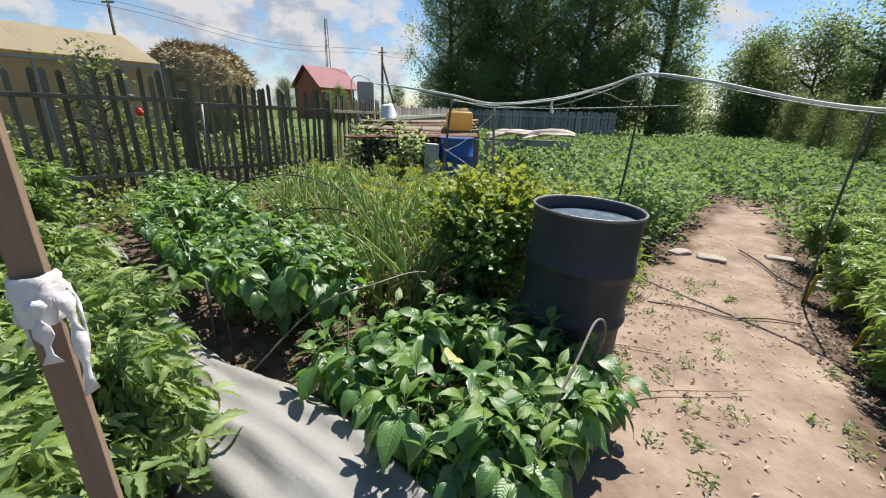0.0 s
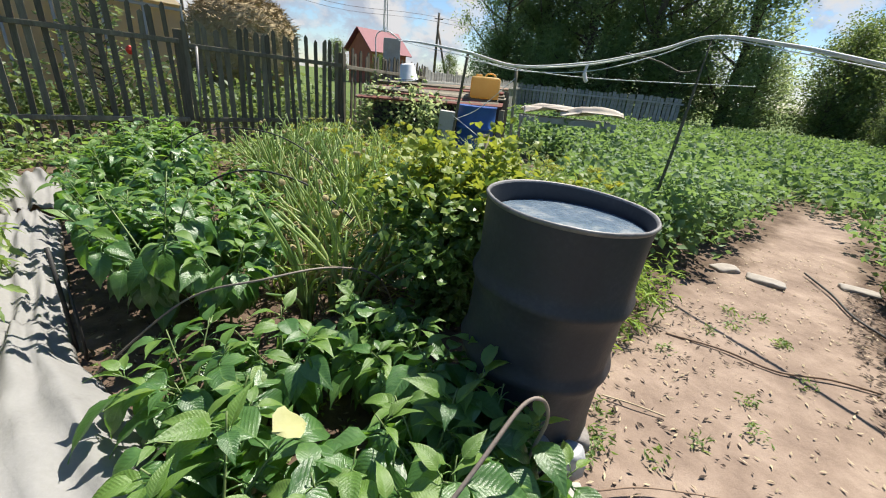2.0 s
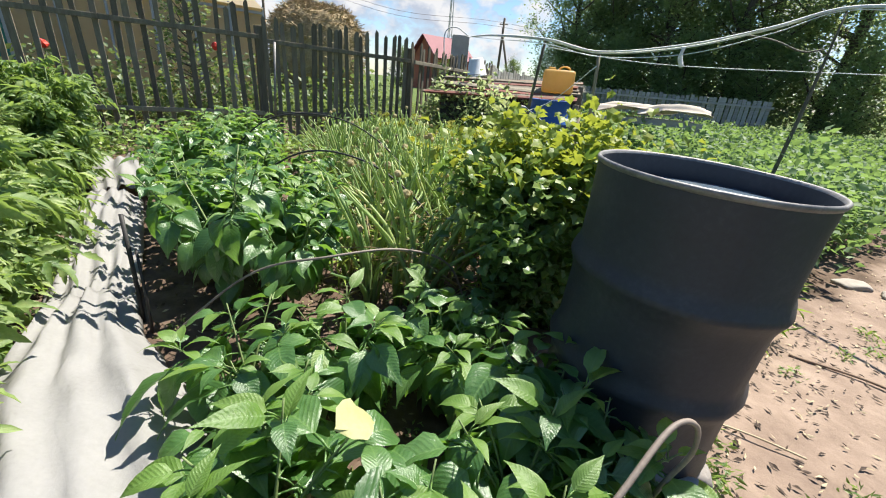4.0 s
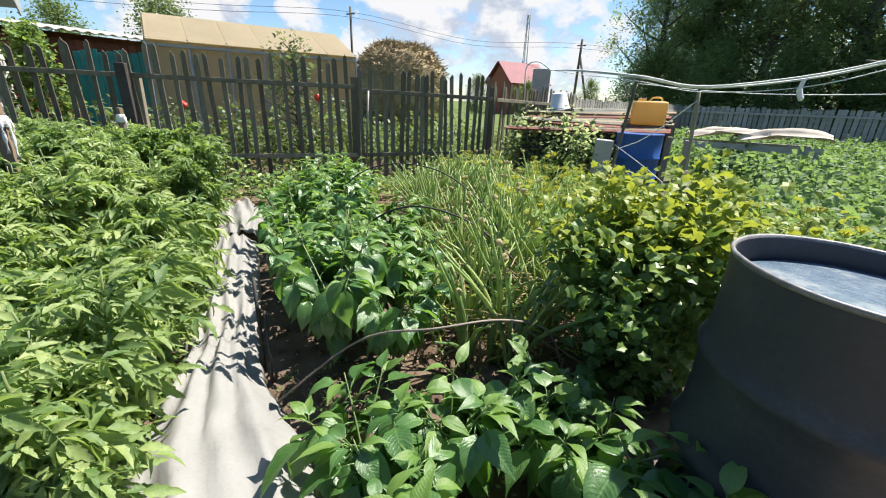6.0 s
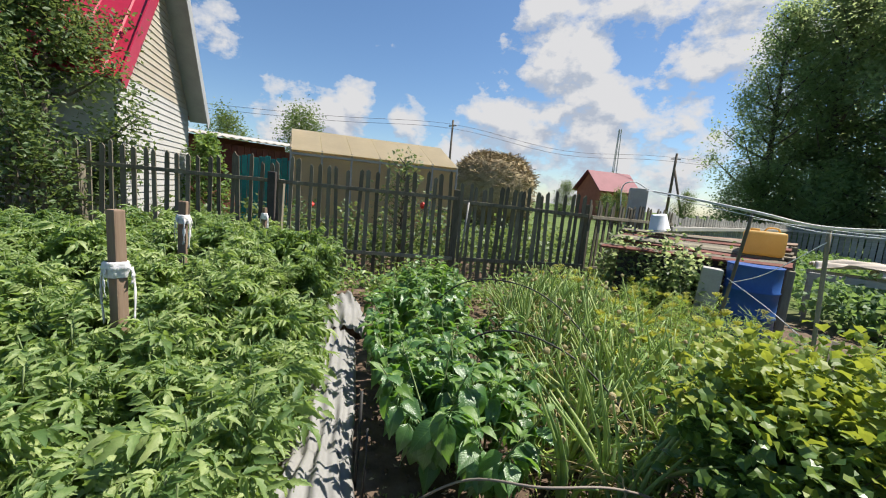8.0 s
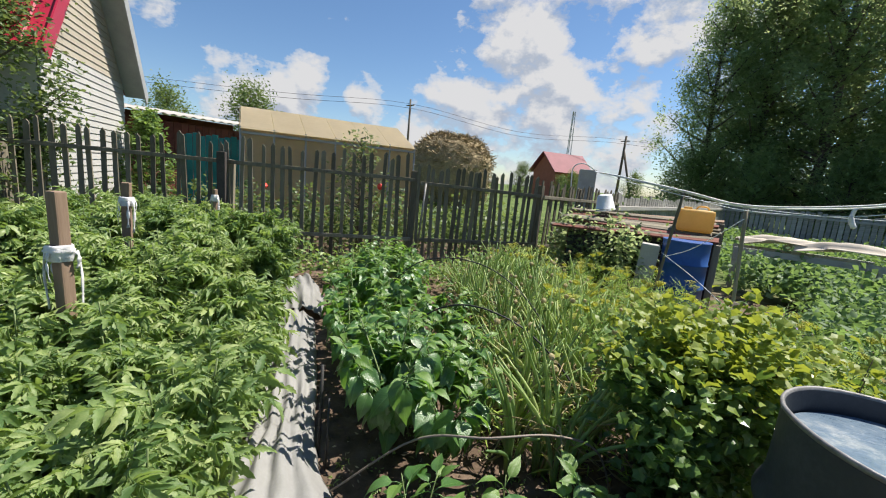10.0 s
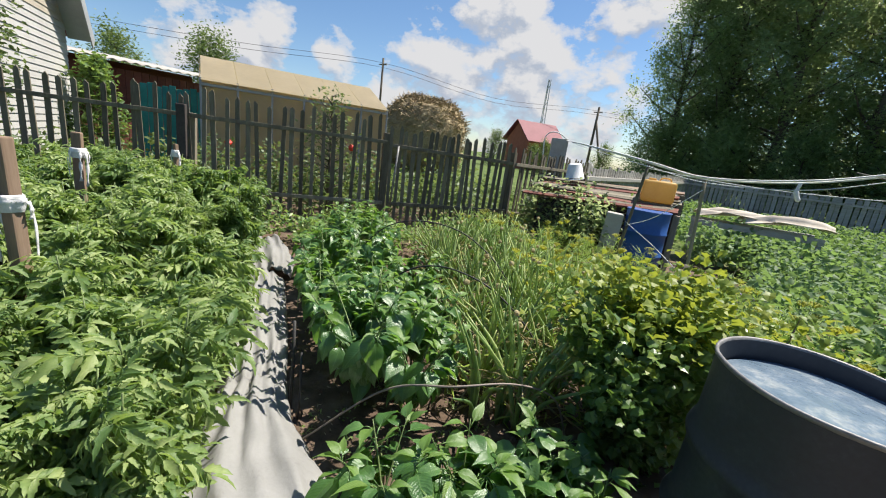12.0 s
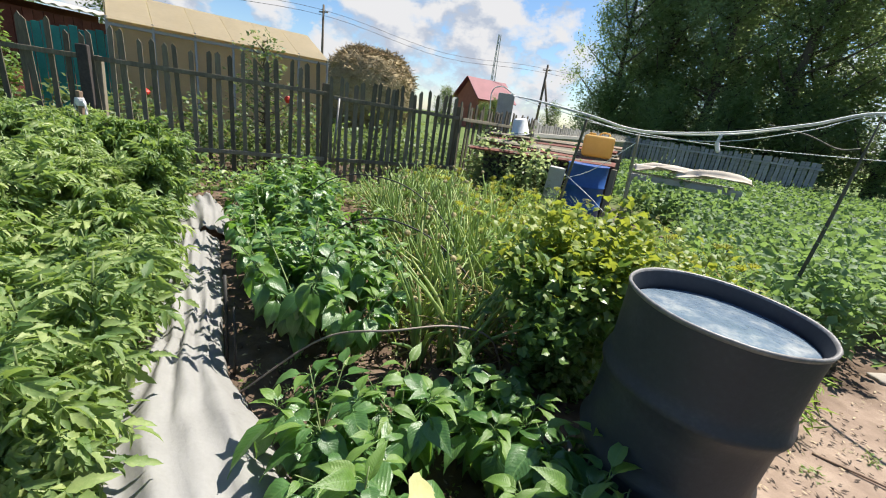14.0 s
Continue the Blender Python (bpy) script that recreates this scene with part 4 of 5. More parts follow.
def compound_leaf(seed):
    q = random.Random(seed)
    dr = q.uniform(0.5, 1.3)
    curve = [Vector((math.sin(dr * u) / dr, 0.05 * math.sin(u * 4 + seed), (math.cos(dr * u) - 1) / dr)) for u in [i / 7 for i in range(8)]]
    sets = [tube_data(curve, [0.013 - 0.0012 * i for i in range(8)], 4)]
    lf = lobed_leaflet()
    for i in range(1, 8):
        for side in ((-1, 1) if i < 7 else (0,)):
            for size, extra in ((q.uniform(0.3, 0.48) * (1.1 - 0.03 * i), 0), ) + (((0.17, 0.07),) if q.random() < 0.8 and side else ()):
                p = curve[i] - Vector((extra, 0, 0))
                m = Matrix.Translation(p) @ pose(0, 0, 0, side * q.uniform(-30, 60), q.uniform(-25, 55) + dr * 30 * i / 7, side * q.uniform(30, 85)) @ Matrix.Scale(size, 4)
                sets.append(moved(lf, m))
    return merge(*sets)


def tomato_leaf(seed):
    """A leaf with a smaller side leaf at its axil."""
    q = random.Random(seed + 900)
    side = moved(compound_leaf(seed + 50), pose(0.05, 0, 0, q.uniform(-30, 30), q.uniform(-50, 20), q.choice((-1, 1)) * q.uniform(40, 120)) @ Matrix.Scale(0.7, 4))
    back = moved(compound_leaf(seed + 70), pose(-0.03, 0, 0.02, q.uniform(-40, 40), q.uniform(-70, -10), q.uniform(110, 250)) @ Matrix.Scale(0.6, 4))
    return merge(moved(compound_leaf(seed), Matrix.Scale(0.92, 4)), side, back)


LEAF_DATA = [tomato_leaf(40 + i) for i in range(8)]
TOMATO_LEAVES = [mesh_from("leaf", *d, M_TOMATO, True) for d in LEAF_DATA]


def tomato_plant(seed, height, leaves, size=0.26, joined=False):
    q = random.Random(seed)
    p = thing("tomato_plant", pose(0, 0, 0), "dense tomato plant with feathery light green leaves", "tomato plant", "tomato plants")
    stems, lines = [], []
    for b in range(3):
        t = b * 2.1 + q.uniform(0, 1)
        r = q.uniform(0.06, 0.17)
        ln = smooth_line([(0, 0, -0.03), (math.cos(t) * r * 0.6, math.sin(t) * r * 0.6, height * 0.5), (math.cos(t) * r, math.sin(t) * r, height * q.uniform(0.85, 1.0))], 5)
        stems.append(tube_data(ln, [0.008 - 0.0005 * i for i in range(len(ln))], 5))
        lines.append((t, ln))
    child("stem", mesh_from("stem", *merge(*stems), M_STEM, True), p)
    sets = []
    for i in range(leaves):
        t, ln = lines[i % 3]
        k = 0.22 + 0.78 * q.random() ** 0.75
        s = size * (q.uniform(0.5, 0.85) if k > 0.88 else q.uniform(0.8, 1.2))
        m = Matrix.Translation(ln[int(k * (len(ln) - 1))]) @ pose(0, 0, 0, q.uniform(-50, 50), q.uniform(-60, 8) if k > 0.75 else q.uniform(-35, 30), q.uniform(0, 360)) @ Matrix.Scale(s, 4)
        if joined:
            sets.append(moved(LEAF_DATA[q.randrange(8)], m))
        else:
            child("leaf", TOMATO_LEAVES[q.randrange(8)], p, m)
    if joined:
        tagged(child("foliage", mesh_from("foliage", *merge(*sets), M_TOMATO, True), p), kind="stuff")
    return p


def inside(poly, x, y):
    c = False
    for (ax, ay), (bx, by) in zip(poly, poly[1:] + poly[:1]):
        if (ay > y) != (by > y) and x < (bx - ax) * (y - ay) / (by - ay) + ax:
            c = not c
    return c


def fill(poly, step, seed, jitter=0.35):
    q = random.Random(seed)
    xs, ys = [p[0] for p in poly], [p[1] for p in poly]
    res = []
    y = min(ys)
    while y < max(ys):
        x = min(xs)
        while x < max(xs):
            px, py = x + q.uniform(-jitter, jitter) * step, y + q.uniform(-jitter, jitter) * step
            if inside(poly, px, py):
                res.append((px, py))
            x += step
        y += step
    return res


toms = [tomato_plant(200 + i, 0.74, 36, 0.25) for i in range(4)]
far_toms = [tomato_plant(220 + i, 0.98, 60, 0.22, True) for i in range(3)]
TOMATO_BED = [(-0.62, 0.36), (-0.78, 0.82), (-1.2, 1.18), (-1.56, 1.56), (-2.25, 2.02), (-3.3, 2.86), (-4.3, 3.7), (-5.0, 3.6), (-6.4, 2.2), (-6.6, 1.0), (-4.0, -0.2), (-1.6, -0.5), (-0.8, -0.1)]


# a gap before the second stake, and a row along the fabric
bed_spots = [(x, y) for x, y in fill(TOMATO_BED, 0.36, 3) if min(math.hypot(x + 4.1, y - 1.95), math.hypot(x + 3.7, y - 1.82)) > 0.34]
bed_spots += [(-0.98, 0.98), (-1.22, 1.2), (-1.46, 1.42), (-1.72, 1.66), (-2.0, 1.88), (-2.3, 2.1)]
scatter(toms, [s for s in bed_spots if s[0] > -2.5], 3, 6)
scatter(far_toms, [s for s in bed_spots if s[0] <= -2.5], 13, 6)
RIGHT_BED = [(3.1, 2.55), (2.4, 1.6), (2.0, 0.6), (5.5, 0.6), (7.0, 4.0), (5.6, 6.2), (4.6, 5.0), (3.7, 3.6)]
right = [tomato_plant(230 + i, 0.6, 34, 0.22, True) for i in range(2)]
scatter(right, [s for s in fill(RIGHT_BED, 0.36, 9) if path_dist(*s) > 0.13], 4, 6)


# fine-leaved plants as joined meshes, many copies


def onion_plant(seed):
    q = random.Random(seed)
    p = thing("onion_plant", pose(0, 0, 0), "onion plant gone to seed with thick pale green stalks", "onion plant", "onion plants")
    sets, heads = [], []
    for i in range(9):
        t, ln, out_ = q.uniform(0, 6.28), q.uniform(0.42, 0.78), q.uniform(0.06, 0.42)
        c, s = math.cos(t), math.sin(t)
        line = smooth_line([(c * 0.02, s * 0.02, 0), (c * out_ * 0.3, s * out_ * 0.3, ln * 0.5), (c * out_, s * out_, ln * q.uniform(0.75, 1.0))], 4)
        w = q.uniform(0.85, 1.5)
        sets.append(tube_data(line, [k * w for k in (0.007, 0.009, 0.0095, 0.009, 0.008, 0.007, 0.006, 0.0045, 0.003)], 6))
        if i < 1:
            heads.append((line[-1], q.uniform(0.014, 0.024)))
    child("leaves", mesh_from("leaves", *merge(*sets), M_ONION, True), p)
    for at, r in heads:
        bm = bmesh.new()
        bmesh.ops.create_icosphere(bm, subdivisions=2, radius=r)
        for k in bm.verts:
            k.co *= 1 + 0.3 * noise.noise(k.co * 140 + Vector((seed, 0, 0)))
        part("seed_head", bm, M_DRY, p, "round dry seed head", m=Matrix.Translation(at))
    dry = []
    for i in range(4):
        t, ln = q.uniform(0, 6.28), q.uniform(0.3, 0.62)
        c, s = math.cos(t), math.sin(t)
        dry.append(tube_data(smooth_line([(0, 0, 0), (c * 0.1, s * 0.1, ln * 0.6), (c * 0.42, s * 0.42, ln * q.uniform(0.25, 0.75))], 4), [0.004] * 9, 4))
    tagged(child("dry_foliage", mesh_from("dry_foliage", *merge(*dry), M_DRY, True), p, label="dry straw-coloured stalks"), kind="stuff")
    return p


def dill_plant(seed, height=0.6):
    q = random.Random(seed)
    p = thing("dill_plant", pose(0, 0, 0), "feathery yellow-green dill plant with flower umbels", "dill plant", "dill plants")
    st = [tube_data([(0, 0, 0), (0.01, 0.0, height * 0.6), (0.02, 0.01, height)], [0.004, 0.003, 0.002], 4)]
    v, f = [], []
    for i in range(330):
        k = q.random() ** 0.8
        t = q.uniform(0, 6.28)
        r = q.uniform(0.01, 0.16) * (1.1 - 0.5 * k)
        a0 = Vector((math.cos(t) * r, math.sin(t) * r, height * (0.12 + 0.8 * k)))
        d = Vector((math.cos(t + q.uniform(-1, 1)), math.sin(t + q.uniform(-1, 1)), q.uniform(-0.3, 0.9))) * q.uniform(0.035, 0.08)
        side = Vector((-d.y, d.x, q.uniform(-0.02, 0.02))).normalized() * 0.0042
        o = len(v)
        v += [a0 - side, a0 + side, a0 + d]
        f.append((o, o + 1, o + 2))
    child("stem", mesh_from("stem", *merge(*st), M_STEM, True), p)
    child("foliage", mesh_from("foliage", v, f, M_DILL), p)
    for i in range(2):
        t, z = q.uniform(0, 6.28), height * q.uniform(0.88, 1.1)
        uv, uf = [], []
        for j in range(16):
            b, r = j * 2.4, 0.045 * math.sqrt(j / 16)
            c = Vector((math.cos(b) * r, math.sin(b) * r, -r * 0.3))
            o = len(uv)
            uv += [Vector((0, 0, -0.05)), c + Vector((0.009, 0, 0)), c + Vector((0, 0.009, 0.002)), c + Vector((-0.009, 0, 0)), c + Vector((0, -0.009, 0.002))]
            uf += [(o + 1, o + 2, o + 3, o + 4), (o, o + 1, o + 3)]
        child("umbel", mesh_from("umbel", uv, uf, M_UMBEL), p, pose(math.cos(t) * 0.08, math.sin(t) * 0.08, z), "flat yellow flower umbel")
    return p


onions = [onion_plant(300 + i) for i in range(4)]
ONION_BED = [(-0.5, 2.35), (0.0, 2.55), (0.05, 3.2), (-0.25, 4.3), (-1.2, 5.7), (-2.3, 5.6), (-2.2, 4.6), (-1.3, 3.6)]
scatter(onions, fill(ONION_BED, 0.22, 5, 0.45), 5, 8)
dills = [dill_plant(320 + i, 0.5 + 0.06 * i) for i in range(4)]
DILL_BED = [(-1.0, 3.9), (-0.2, 3.4), (0.5, 3.5), (1.15, 3.0), (1.6, 3.5), (1.5, 4.6), (1.3, 5.4), (0.4, 5.3), (-0.5, 6.2), (-1.4, 6.7), (-2.4, 6.6), (-2.6, 5.8), (-1.2, 5.4)]
scatter(dills, fill(DILL_BED, 0.25, 6, 0.45), 6, 8)


def leaf_cloud(points, size, seed, width=0.62, up=0.5):
    """Small folded leaves, two triangles each, at given points (joined)."""
    q = np.random.default_rng(seed)
    p = np.asarray(points, float)
    n = len(p)
    d = q.normal(size=(n, 3))
    d[:, 2] *= 0.55
    d /= np.linalg.norm(d, axis=1)[:, None]
    h = q.normal(size=(n, 3)) * 0.6 + np.array([0, 0, up])
    s = np.cross(d, h)
    s /= np.linalg.norm(s, axis=1)[:, None] + 1e-9
    ln = size * q.uniform(0.65, 1.3, n)[:, None]
    tip, mid = p + d * ln, p + d * ln * 0.45
    nrm = np.cross(s, d)
    a_, b_ = mid + s * ln * width * 0.5 + nrm * ln * 0.1, mid - s * ln * width * 0.5 + nrm * ln * 0.1
    verts = np.stack([p, a_, tip, b_], 1).reshape(-1, 3)
    idx = np.arange(n) * 4
    faces = np.concatenate([np.stack([idx, idx + 2, idx + 1], 1), np.stack([idx, idx + 3, idx + 2], 1)])
    return verts, faces


def cloud_mesh(name, verts, faces, mat):
    me = bpy.data.meshes.new(name)
    me.vertices.add(len(verts))
    me.vertices.foreach_set("co", np.ascontiguousarray(verts, dtype=np.float32).ravel())
    me.loops.add(len(faces) * 3)
    me.polygons.add(len(faces))
    me.loops.foreach_set("vertex_index", np.ascontiguousarray(faces, dtype=np.int32).ravel())
    me.polygons.foreach_set("loop_start", np.arange(0, len(faces) * 3, 3, dtype=np.int32))
    me.materials.append(mat)
    me.update(calc_edges=True)
    me.validate()
    return me


def currant_bush(m, rx, ry, h, n, seed):
    b = thing("currant_bush", m, "currant bush with lobed leaves, yellower on top and darker green below", "bush")
    q = random.Random(seed)
    stems, pts = [], []
    for i in range(16):
        t, r = i * 2.4, math.sqrt((i + 0.5) / 16)
        end = Vector((math.cos(t) * r * rx, math.sin(t) * r * ry, h * (1.02 - 0.35 * r * r) * q.uniform(0.85, 1.05)))
        ln = smooth_line([(math.cos(t) * 0.05, math.sin(t) * 0.05, -0.03), end * 0.5 + Vector((0, 0, 0.06)), end], 6)
        stems.append(tube_data(ln, [0.007 - 0.0004 * k for k in range(len(ln))], 5))
        for k in range(n // 16):
            p = ln[min(len(ln) - 1, int(len(ln) * (0.06 + 0.96 * q.random() ** 0.85)))]
            pts.append(p * (1.0 + 0.12 * q.random()) + Vector((q.gauss(0, 0.09), q.gauss(0, 0.09), q.gauss(0, 0.06))))
    child("woody_frame", mesh_from("woody_frame", *merge(*stems), M_BARK, True), b)
    star = [(0.0, 0.0), (0.1, 0.36), (0.36, 0.34), (0.64, 0.46), (0.76, 0.26), (1.0, 0.0), (0.76, -0.26), (0.64, -0.46), (0.36, -0.34), (0.1, -0.36)]
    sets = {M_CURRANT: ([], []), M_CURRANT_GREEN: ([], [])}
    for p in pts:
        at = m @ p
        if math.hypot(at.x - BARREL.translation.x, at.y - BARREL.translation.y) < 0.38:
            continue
        # yellower leaf colour near the top, darker green below, split by height
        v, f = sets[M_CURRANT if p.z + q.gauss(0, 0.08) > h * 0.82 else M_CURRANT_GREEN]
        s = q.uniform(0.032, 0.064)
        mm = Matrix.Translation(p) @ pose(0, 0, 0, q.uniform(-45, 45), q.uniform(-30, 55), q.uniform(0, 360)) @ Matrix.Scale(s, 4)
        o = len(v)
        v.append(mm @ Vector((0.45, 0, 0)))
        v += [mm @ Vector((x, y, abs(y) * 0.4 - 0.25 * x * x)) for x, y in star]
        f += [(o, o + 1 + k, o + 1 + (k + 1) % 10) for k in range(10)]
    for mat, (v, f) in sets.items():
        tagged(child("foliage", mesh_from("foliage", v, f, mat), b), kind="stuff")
    return b


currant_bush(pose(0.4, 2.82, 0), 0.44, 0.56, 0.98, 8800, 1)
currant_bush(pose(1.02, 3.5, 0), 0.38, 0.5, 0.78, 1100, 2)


def dome_points(spots, r, h, per, seed):
    q = np.random.default_rng(seed)
    s = np.repeat(np.asarray(spots, float), per, 0)
    n = len(s)
    t, k = q.uniform(0, 2 * np.pi, n), np.sqrt(q.uniform(0, 1, n))
    z = h * (1 - 0.6 * k ** 2) * (0.25 + 0.75 * np.sqrt(q.uniform(0, 1, n)))
    sc = np.repeat(q.uniform(0.75, 1.2, len(spots)), per)
    return np.stack([s[:, 0] + np.cos(t) * k * r * sc, s[:, 1] + np.sin(t) * k * r * sc, s[:, 2] + z * sc], 1)


def stuff(name, spots, r, h, per, size, mat, seed, label, category, width=0.62):
    pts = dome_points([(x, y, ground_z(x, y)) for x, y in spots], r, h, per, seed)
    return tagged(new(name, cloud_mesh(name, *leaf_cloud(pts, size, seed, width), mat)), label, category, kind="stuff")


NEAR_POTATO = [(1.75, 4.0), (2.15, 4.1), (2.6, 4.75), (3.3, 5.6), (4.1, 6.8), (5.0, 8.2), (1.6, 8.2), (1.2, 5.6)]
stuff("potato_rows", fill(NEAR_POTATO, 0.34, 21), 0.26, 0.74, 90, 0.09, M_POTATO, 21, "leafy green potato plants beside the path", "potato plants")
FIELD = [(1.6, 8.0), (5.0, 8.0), (6.0, 7.2), (9.0, 8.0), (24.0, 16.0), (22.0, 26.0), (9.0, 26.0), (1.0, 24.0), (-1.0, 12.0), (0.5, 10.8)]
stuff("potato_field", fill(FIELD, 0.48, 22), 0.34, 0.52, 40, 0.14, M_POTATO, 22, "wide field of leafy green potato plants", "potato field")
stuff("potato_rows", fill([(1.95, 4.15), (2.3, 4.3), (2.75, 4.9), (3.4, 5.75), (3.0, 6.3), (1.9, 5.2)], 0.3, 64), 0.25, 1.0, 120, 0.085, M_POTATO, 64, "tall leafy green potato plants beside the path", "potato plants")
stuff("roof_vine", [(-1.5 + 0.21 * k, 6.95 + 0.3 * (k % 3)) for k in range(8)], 0.22, 1.32, 60, 0.07, M_TOMATO, 65, "light green vine straggling over the lean-to roof", "vine")
fl = [(x, y) for x, y in fill([(-6.6, 2.0), (-3.3, 5.2), (-2.0, 6.8), (-1.6, 7.6), (-0.9, 7.0), (-2.4, 5.9), (-3.2, 4.8), (-6.2, 1.9)], 0.3, 23)]
stuff("fence_weeds", fl, 0.2, 0.5, 60, 0.07, M_POTATO, 23, "green weeds along the foot of the fence", "weeds")
stuff("fence_weeds", fill([(-1.75, 6.7), (-0.45, 6.3), (-0.35, 6.75), (-1.2, 7.6), (-2.0, 7.9)], 0.24, 27), 0.24, 1.2, 190, 0.075, M_TREE, 27, "dark green climbing weeds over the lean-to", "weeds")
stuff("garden_weeds", fill([(0.5, 5.2), (1.4, 5.0), (1.8, 7.2), (0.4, 6.4)], 0.33, 24), 0.24, 0.45, 60, 0.06, M_POTATO, 24, "green herbs beside the clothes-line posts", "weeds")
stuff("meadow", fill([(-9.5, -1.0), (-2.4, 7.9), (-3.5, 16), (-16, 16), (-18, -1)], 0.5, 25), 0.36, 0.42, 34, 0.15, M_WILLOW, 25, "rough green grass behind the picket fence", "grass", 0.25)
stuff("fence_weeds", fill([(-5.2, 3.3), (-3.9, 4.5), (-2.9, 5.5), (-2.0, 6.5), (-1.8, 5.7), (-2.5, 4.8), (-3.5, 4.2), (-4.5, 3.4)], 0.26, 67), 0.2, 0.5, 70, 0.07, M_TOMATO, 67, "green weeds between the beds and the fence", "weeds")
stuff("violet_flowers", [(1.35, 6.0), (1.5, 5.5), (1.15, 5.7), (1.75, 6.3), (1.3, 5.2)], 0.14, 0.55, 26, 0.03, M_VIOLET, 68, "small violet flowers among the herbs", "flowers", 0.9)
stuff("tall_weeds", fill([(-9.2, 0.6), (-2.6, 7.6), (-3.4, 8.6), (-6.0, 6.4), (-10.2, 2.2)], 0.42, 66), 0.3, 1.15, 80, 0.1, M_WILLOW, 66, "tall green weeds growing behind the picket fence", "weeds")
stuff("right_weeds", fill([(4.2, 4.8), (7.0, 4.2), (10.5, 6.0), (12.0, 9.0), (7.0, 7.4), (5.3, 6.6)], 0.36, 26), 0.26, 0.5, 44, 0.09, M_POTATO, 26, "tangled green plants beyond the path", "weeds")
stuff("low_weeds", [s for s in fill([(1.1, 2.4), (1.5, 2.6), (2.0, 3.6), (1.6, 4.3), (1.1, 3.2)], 0.16, 28) if path_dist(*s) > -0.06], 0.1, 0.3, 34, 0.09, M_DILL, 28, "thin grassy weeds behind the barrel", "weeds", 0.14)
q = random.Random(31)
tufts = [(2.25, 3.3), (2.5, 3.2), (2.35, 3.42), (1.12, 1.98), (1.16, 2.06), (1.1, 1.9), (1.2, 2.2)] + [(q.uniform(1.1, 2.6), q.uniform(1.2, 3.6)) for _ in range(26)]
stuff("path_tufts", tufts, 0.055, 0.05, 26, 0.035, M_TOMATO, 29, "small green weed tufts on the path", "weeds", 0.3)
bed = [s for s in fill([(-1.2, 1.8), (-0.2, 1.2), (0.8, 1.0), (0.9, 1.6), (0.2, 2.6), (-0.6, 3.2)], 0.13, 33, 0.5)]
stuff("bed_weeds", bed[::2], 0.05, 0.035, 18, 0.022, M_TOMATO, 30, "tiny green weeds on the bed soil", "weeds", 0.5)


def litter(name, poly, n, size, mat, seed, label):
    qq = np.random.default_rng(seed)
    pts = []
    while len(pts) < n:
        x, y = qq.uniform(-1.6, 4.2), qq.uniform(0.3, 5.5)
        if inside(poly, x, y):
            pts.append((x, y, relief(x, y) + 0.006))
    v, f = leaf_cloud(pts, size, seed, 0.3, 2.5)
    v[:, 2] = np.array([relief(a_, b_) for a_, b_ in v[:, :2]]) + 0.004 + qq.uniform(0, 0.012, len(v))
    tagged(new(name, cloud_mesh(name, v, f, mat)), label, "litter", kind="stuff")


litter("straw_litter", [(0.9, 0.6), (2.9, 1.4), (4.6, 6.0), (3.6, 5.6), (1.2, 2.6), (0.8, 1.6)], 900, 0.035, M_STRAW, 41, "dry straw and leaf litter on the path")
litter("straw_litter", [(-1.4, 1.7), (0.6, 1.0), (0.8, 1.7), (0.0, 2.8), (-0.8, 3.4)], 500, 0.03, M_STRAW, 42, "dry straw and leaf litter on the pepper bed")


litter("leaf_litter", [(2.35, 1.5), (2.95, 1.9), (3.55, 3.2), (4.3, 4.6), (3.9, 4.7), (3.0, 3.3), (2.55, 2.4)], 1500, 0.05, M_DARKLITTER, 43, "dark dry leaf litter along the edge of the path")
litter("leaf_litter", [(0.95, 1.5), (1.6, 1.5), (2.1, 2.6), (2.5, 3.6), (2.1, 3.7), (1.2, 2.4)], 260, 0.035, M_DARKLITTER, 44, "brown dry stalks and chips beside the barrel")


def clods():
    qq = random.Random(3)
    v, f = [], []
    for i in range(3600):
        x, y = qq.uniform(-2.0, 3.4), qq.uniform(0.8, 4.6)
        if path_dist(x, y) < 0.06:
            continue
        s = qq.uniform(0.004, 0.012) + 0.022 * qq.random() ** 5
        o = len(v)
        c = Vector((x, y, relief(x, y) + s * 0.3))
        for a_ in ((1, 0, 0), (-1, 0, 0), (0, 1, 0), (0, -1, 0), (0, 0, 1), (0, 0, -1)):
            v.append(c + Vector(a_) * s * qq.uniform(0.6, 1.3))
        f += [(o + i_, o + j_, o + k_) for i_, j_, k_ in ((0, 2, 4), (2, 1, 4), (1, 3, 4), (3, 0, 4), (2, 0, 5), (1, 2, 5), (3, 1, 5), (0, 3, 5))]
    tagged(new("soil_clods", mesh_from("soil_clods", v, f, M_EARTH)), "small clods of dry earth on the beds", "soil", kind="stuff")


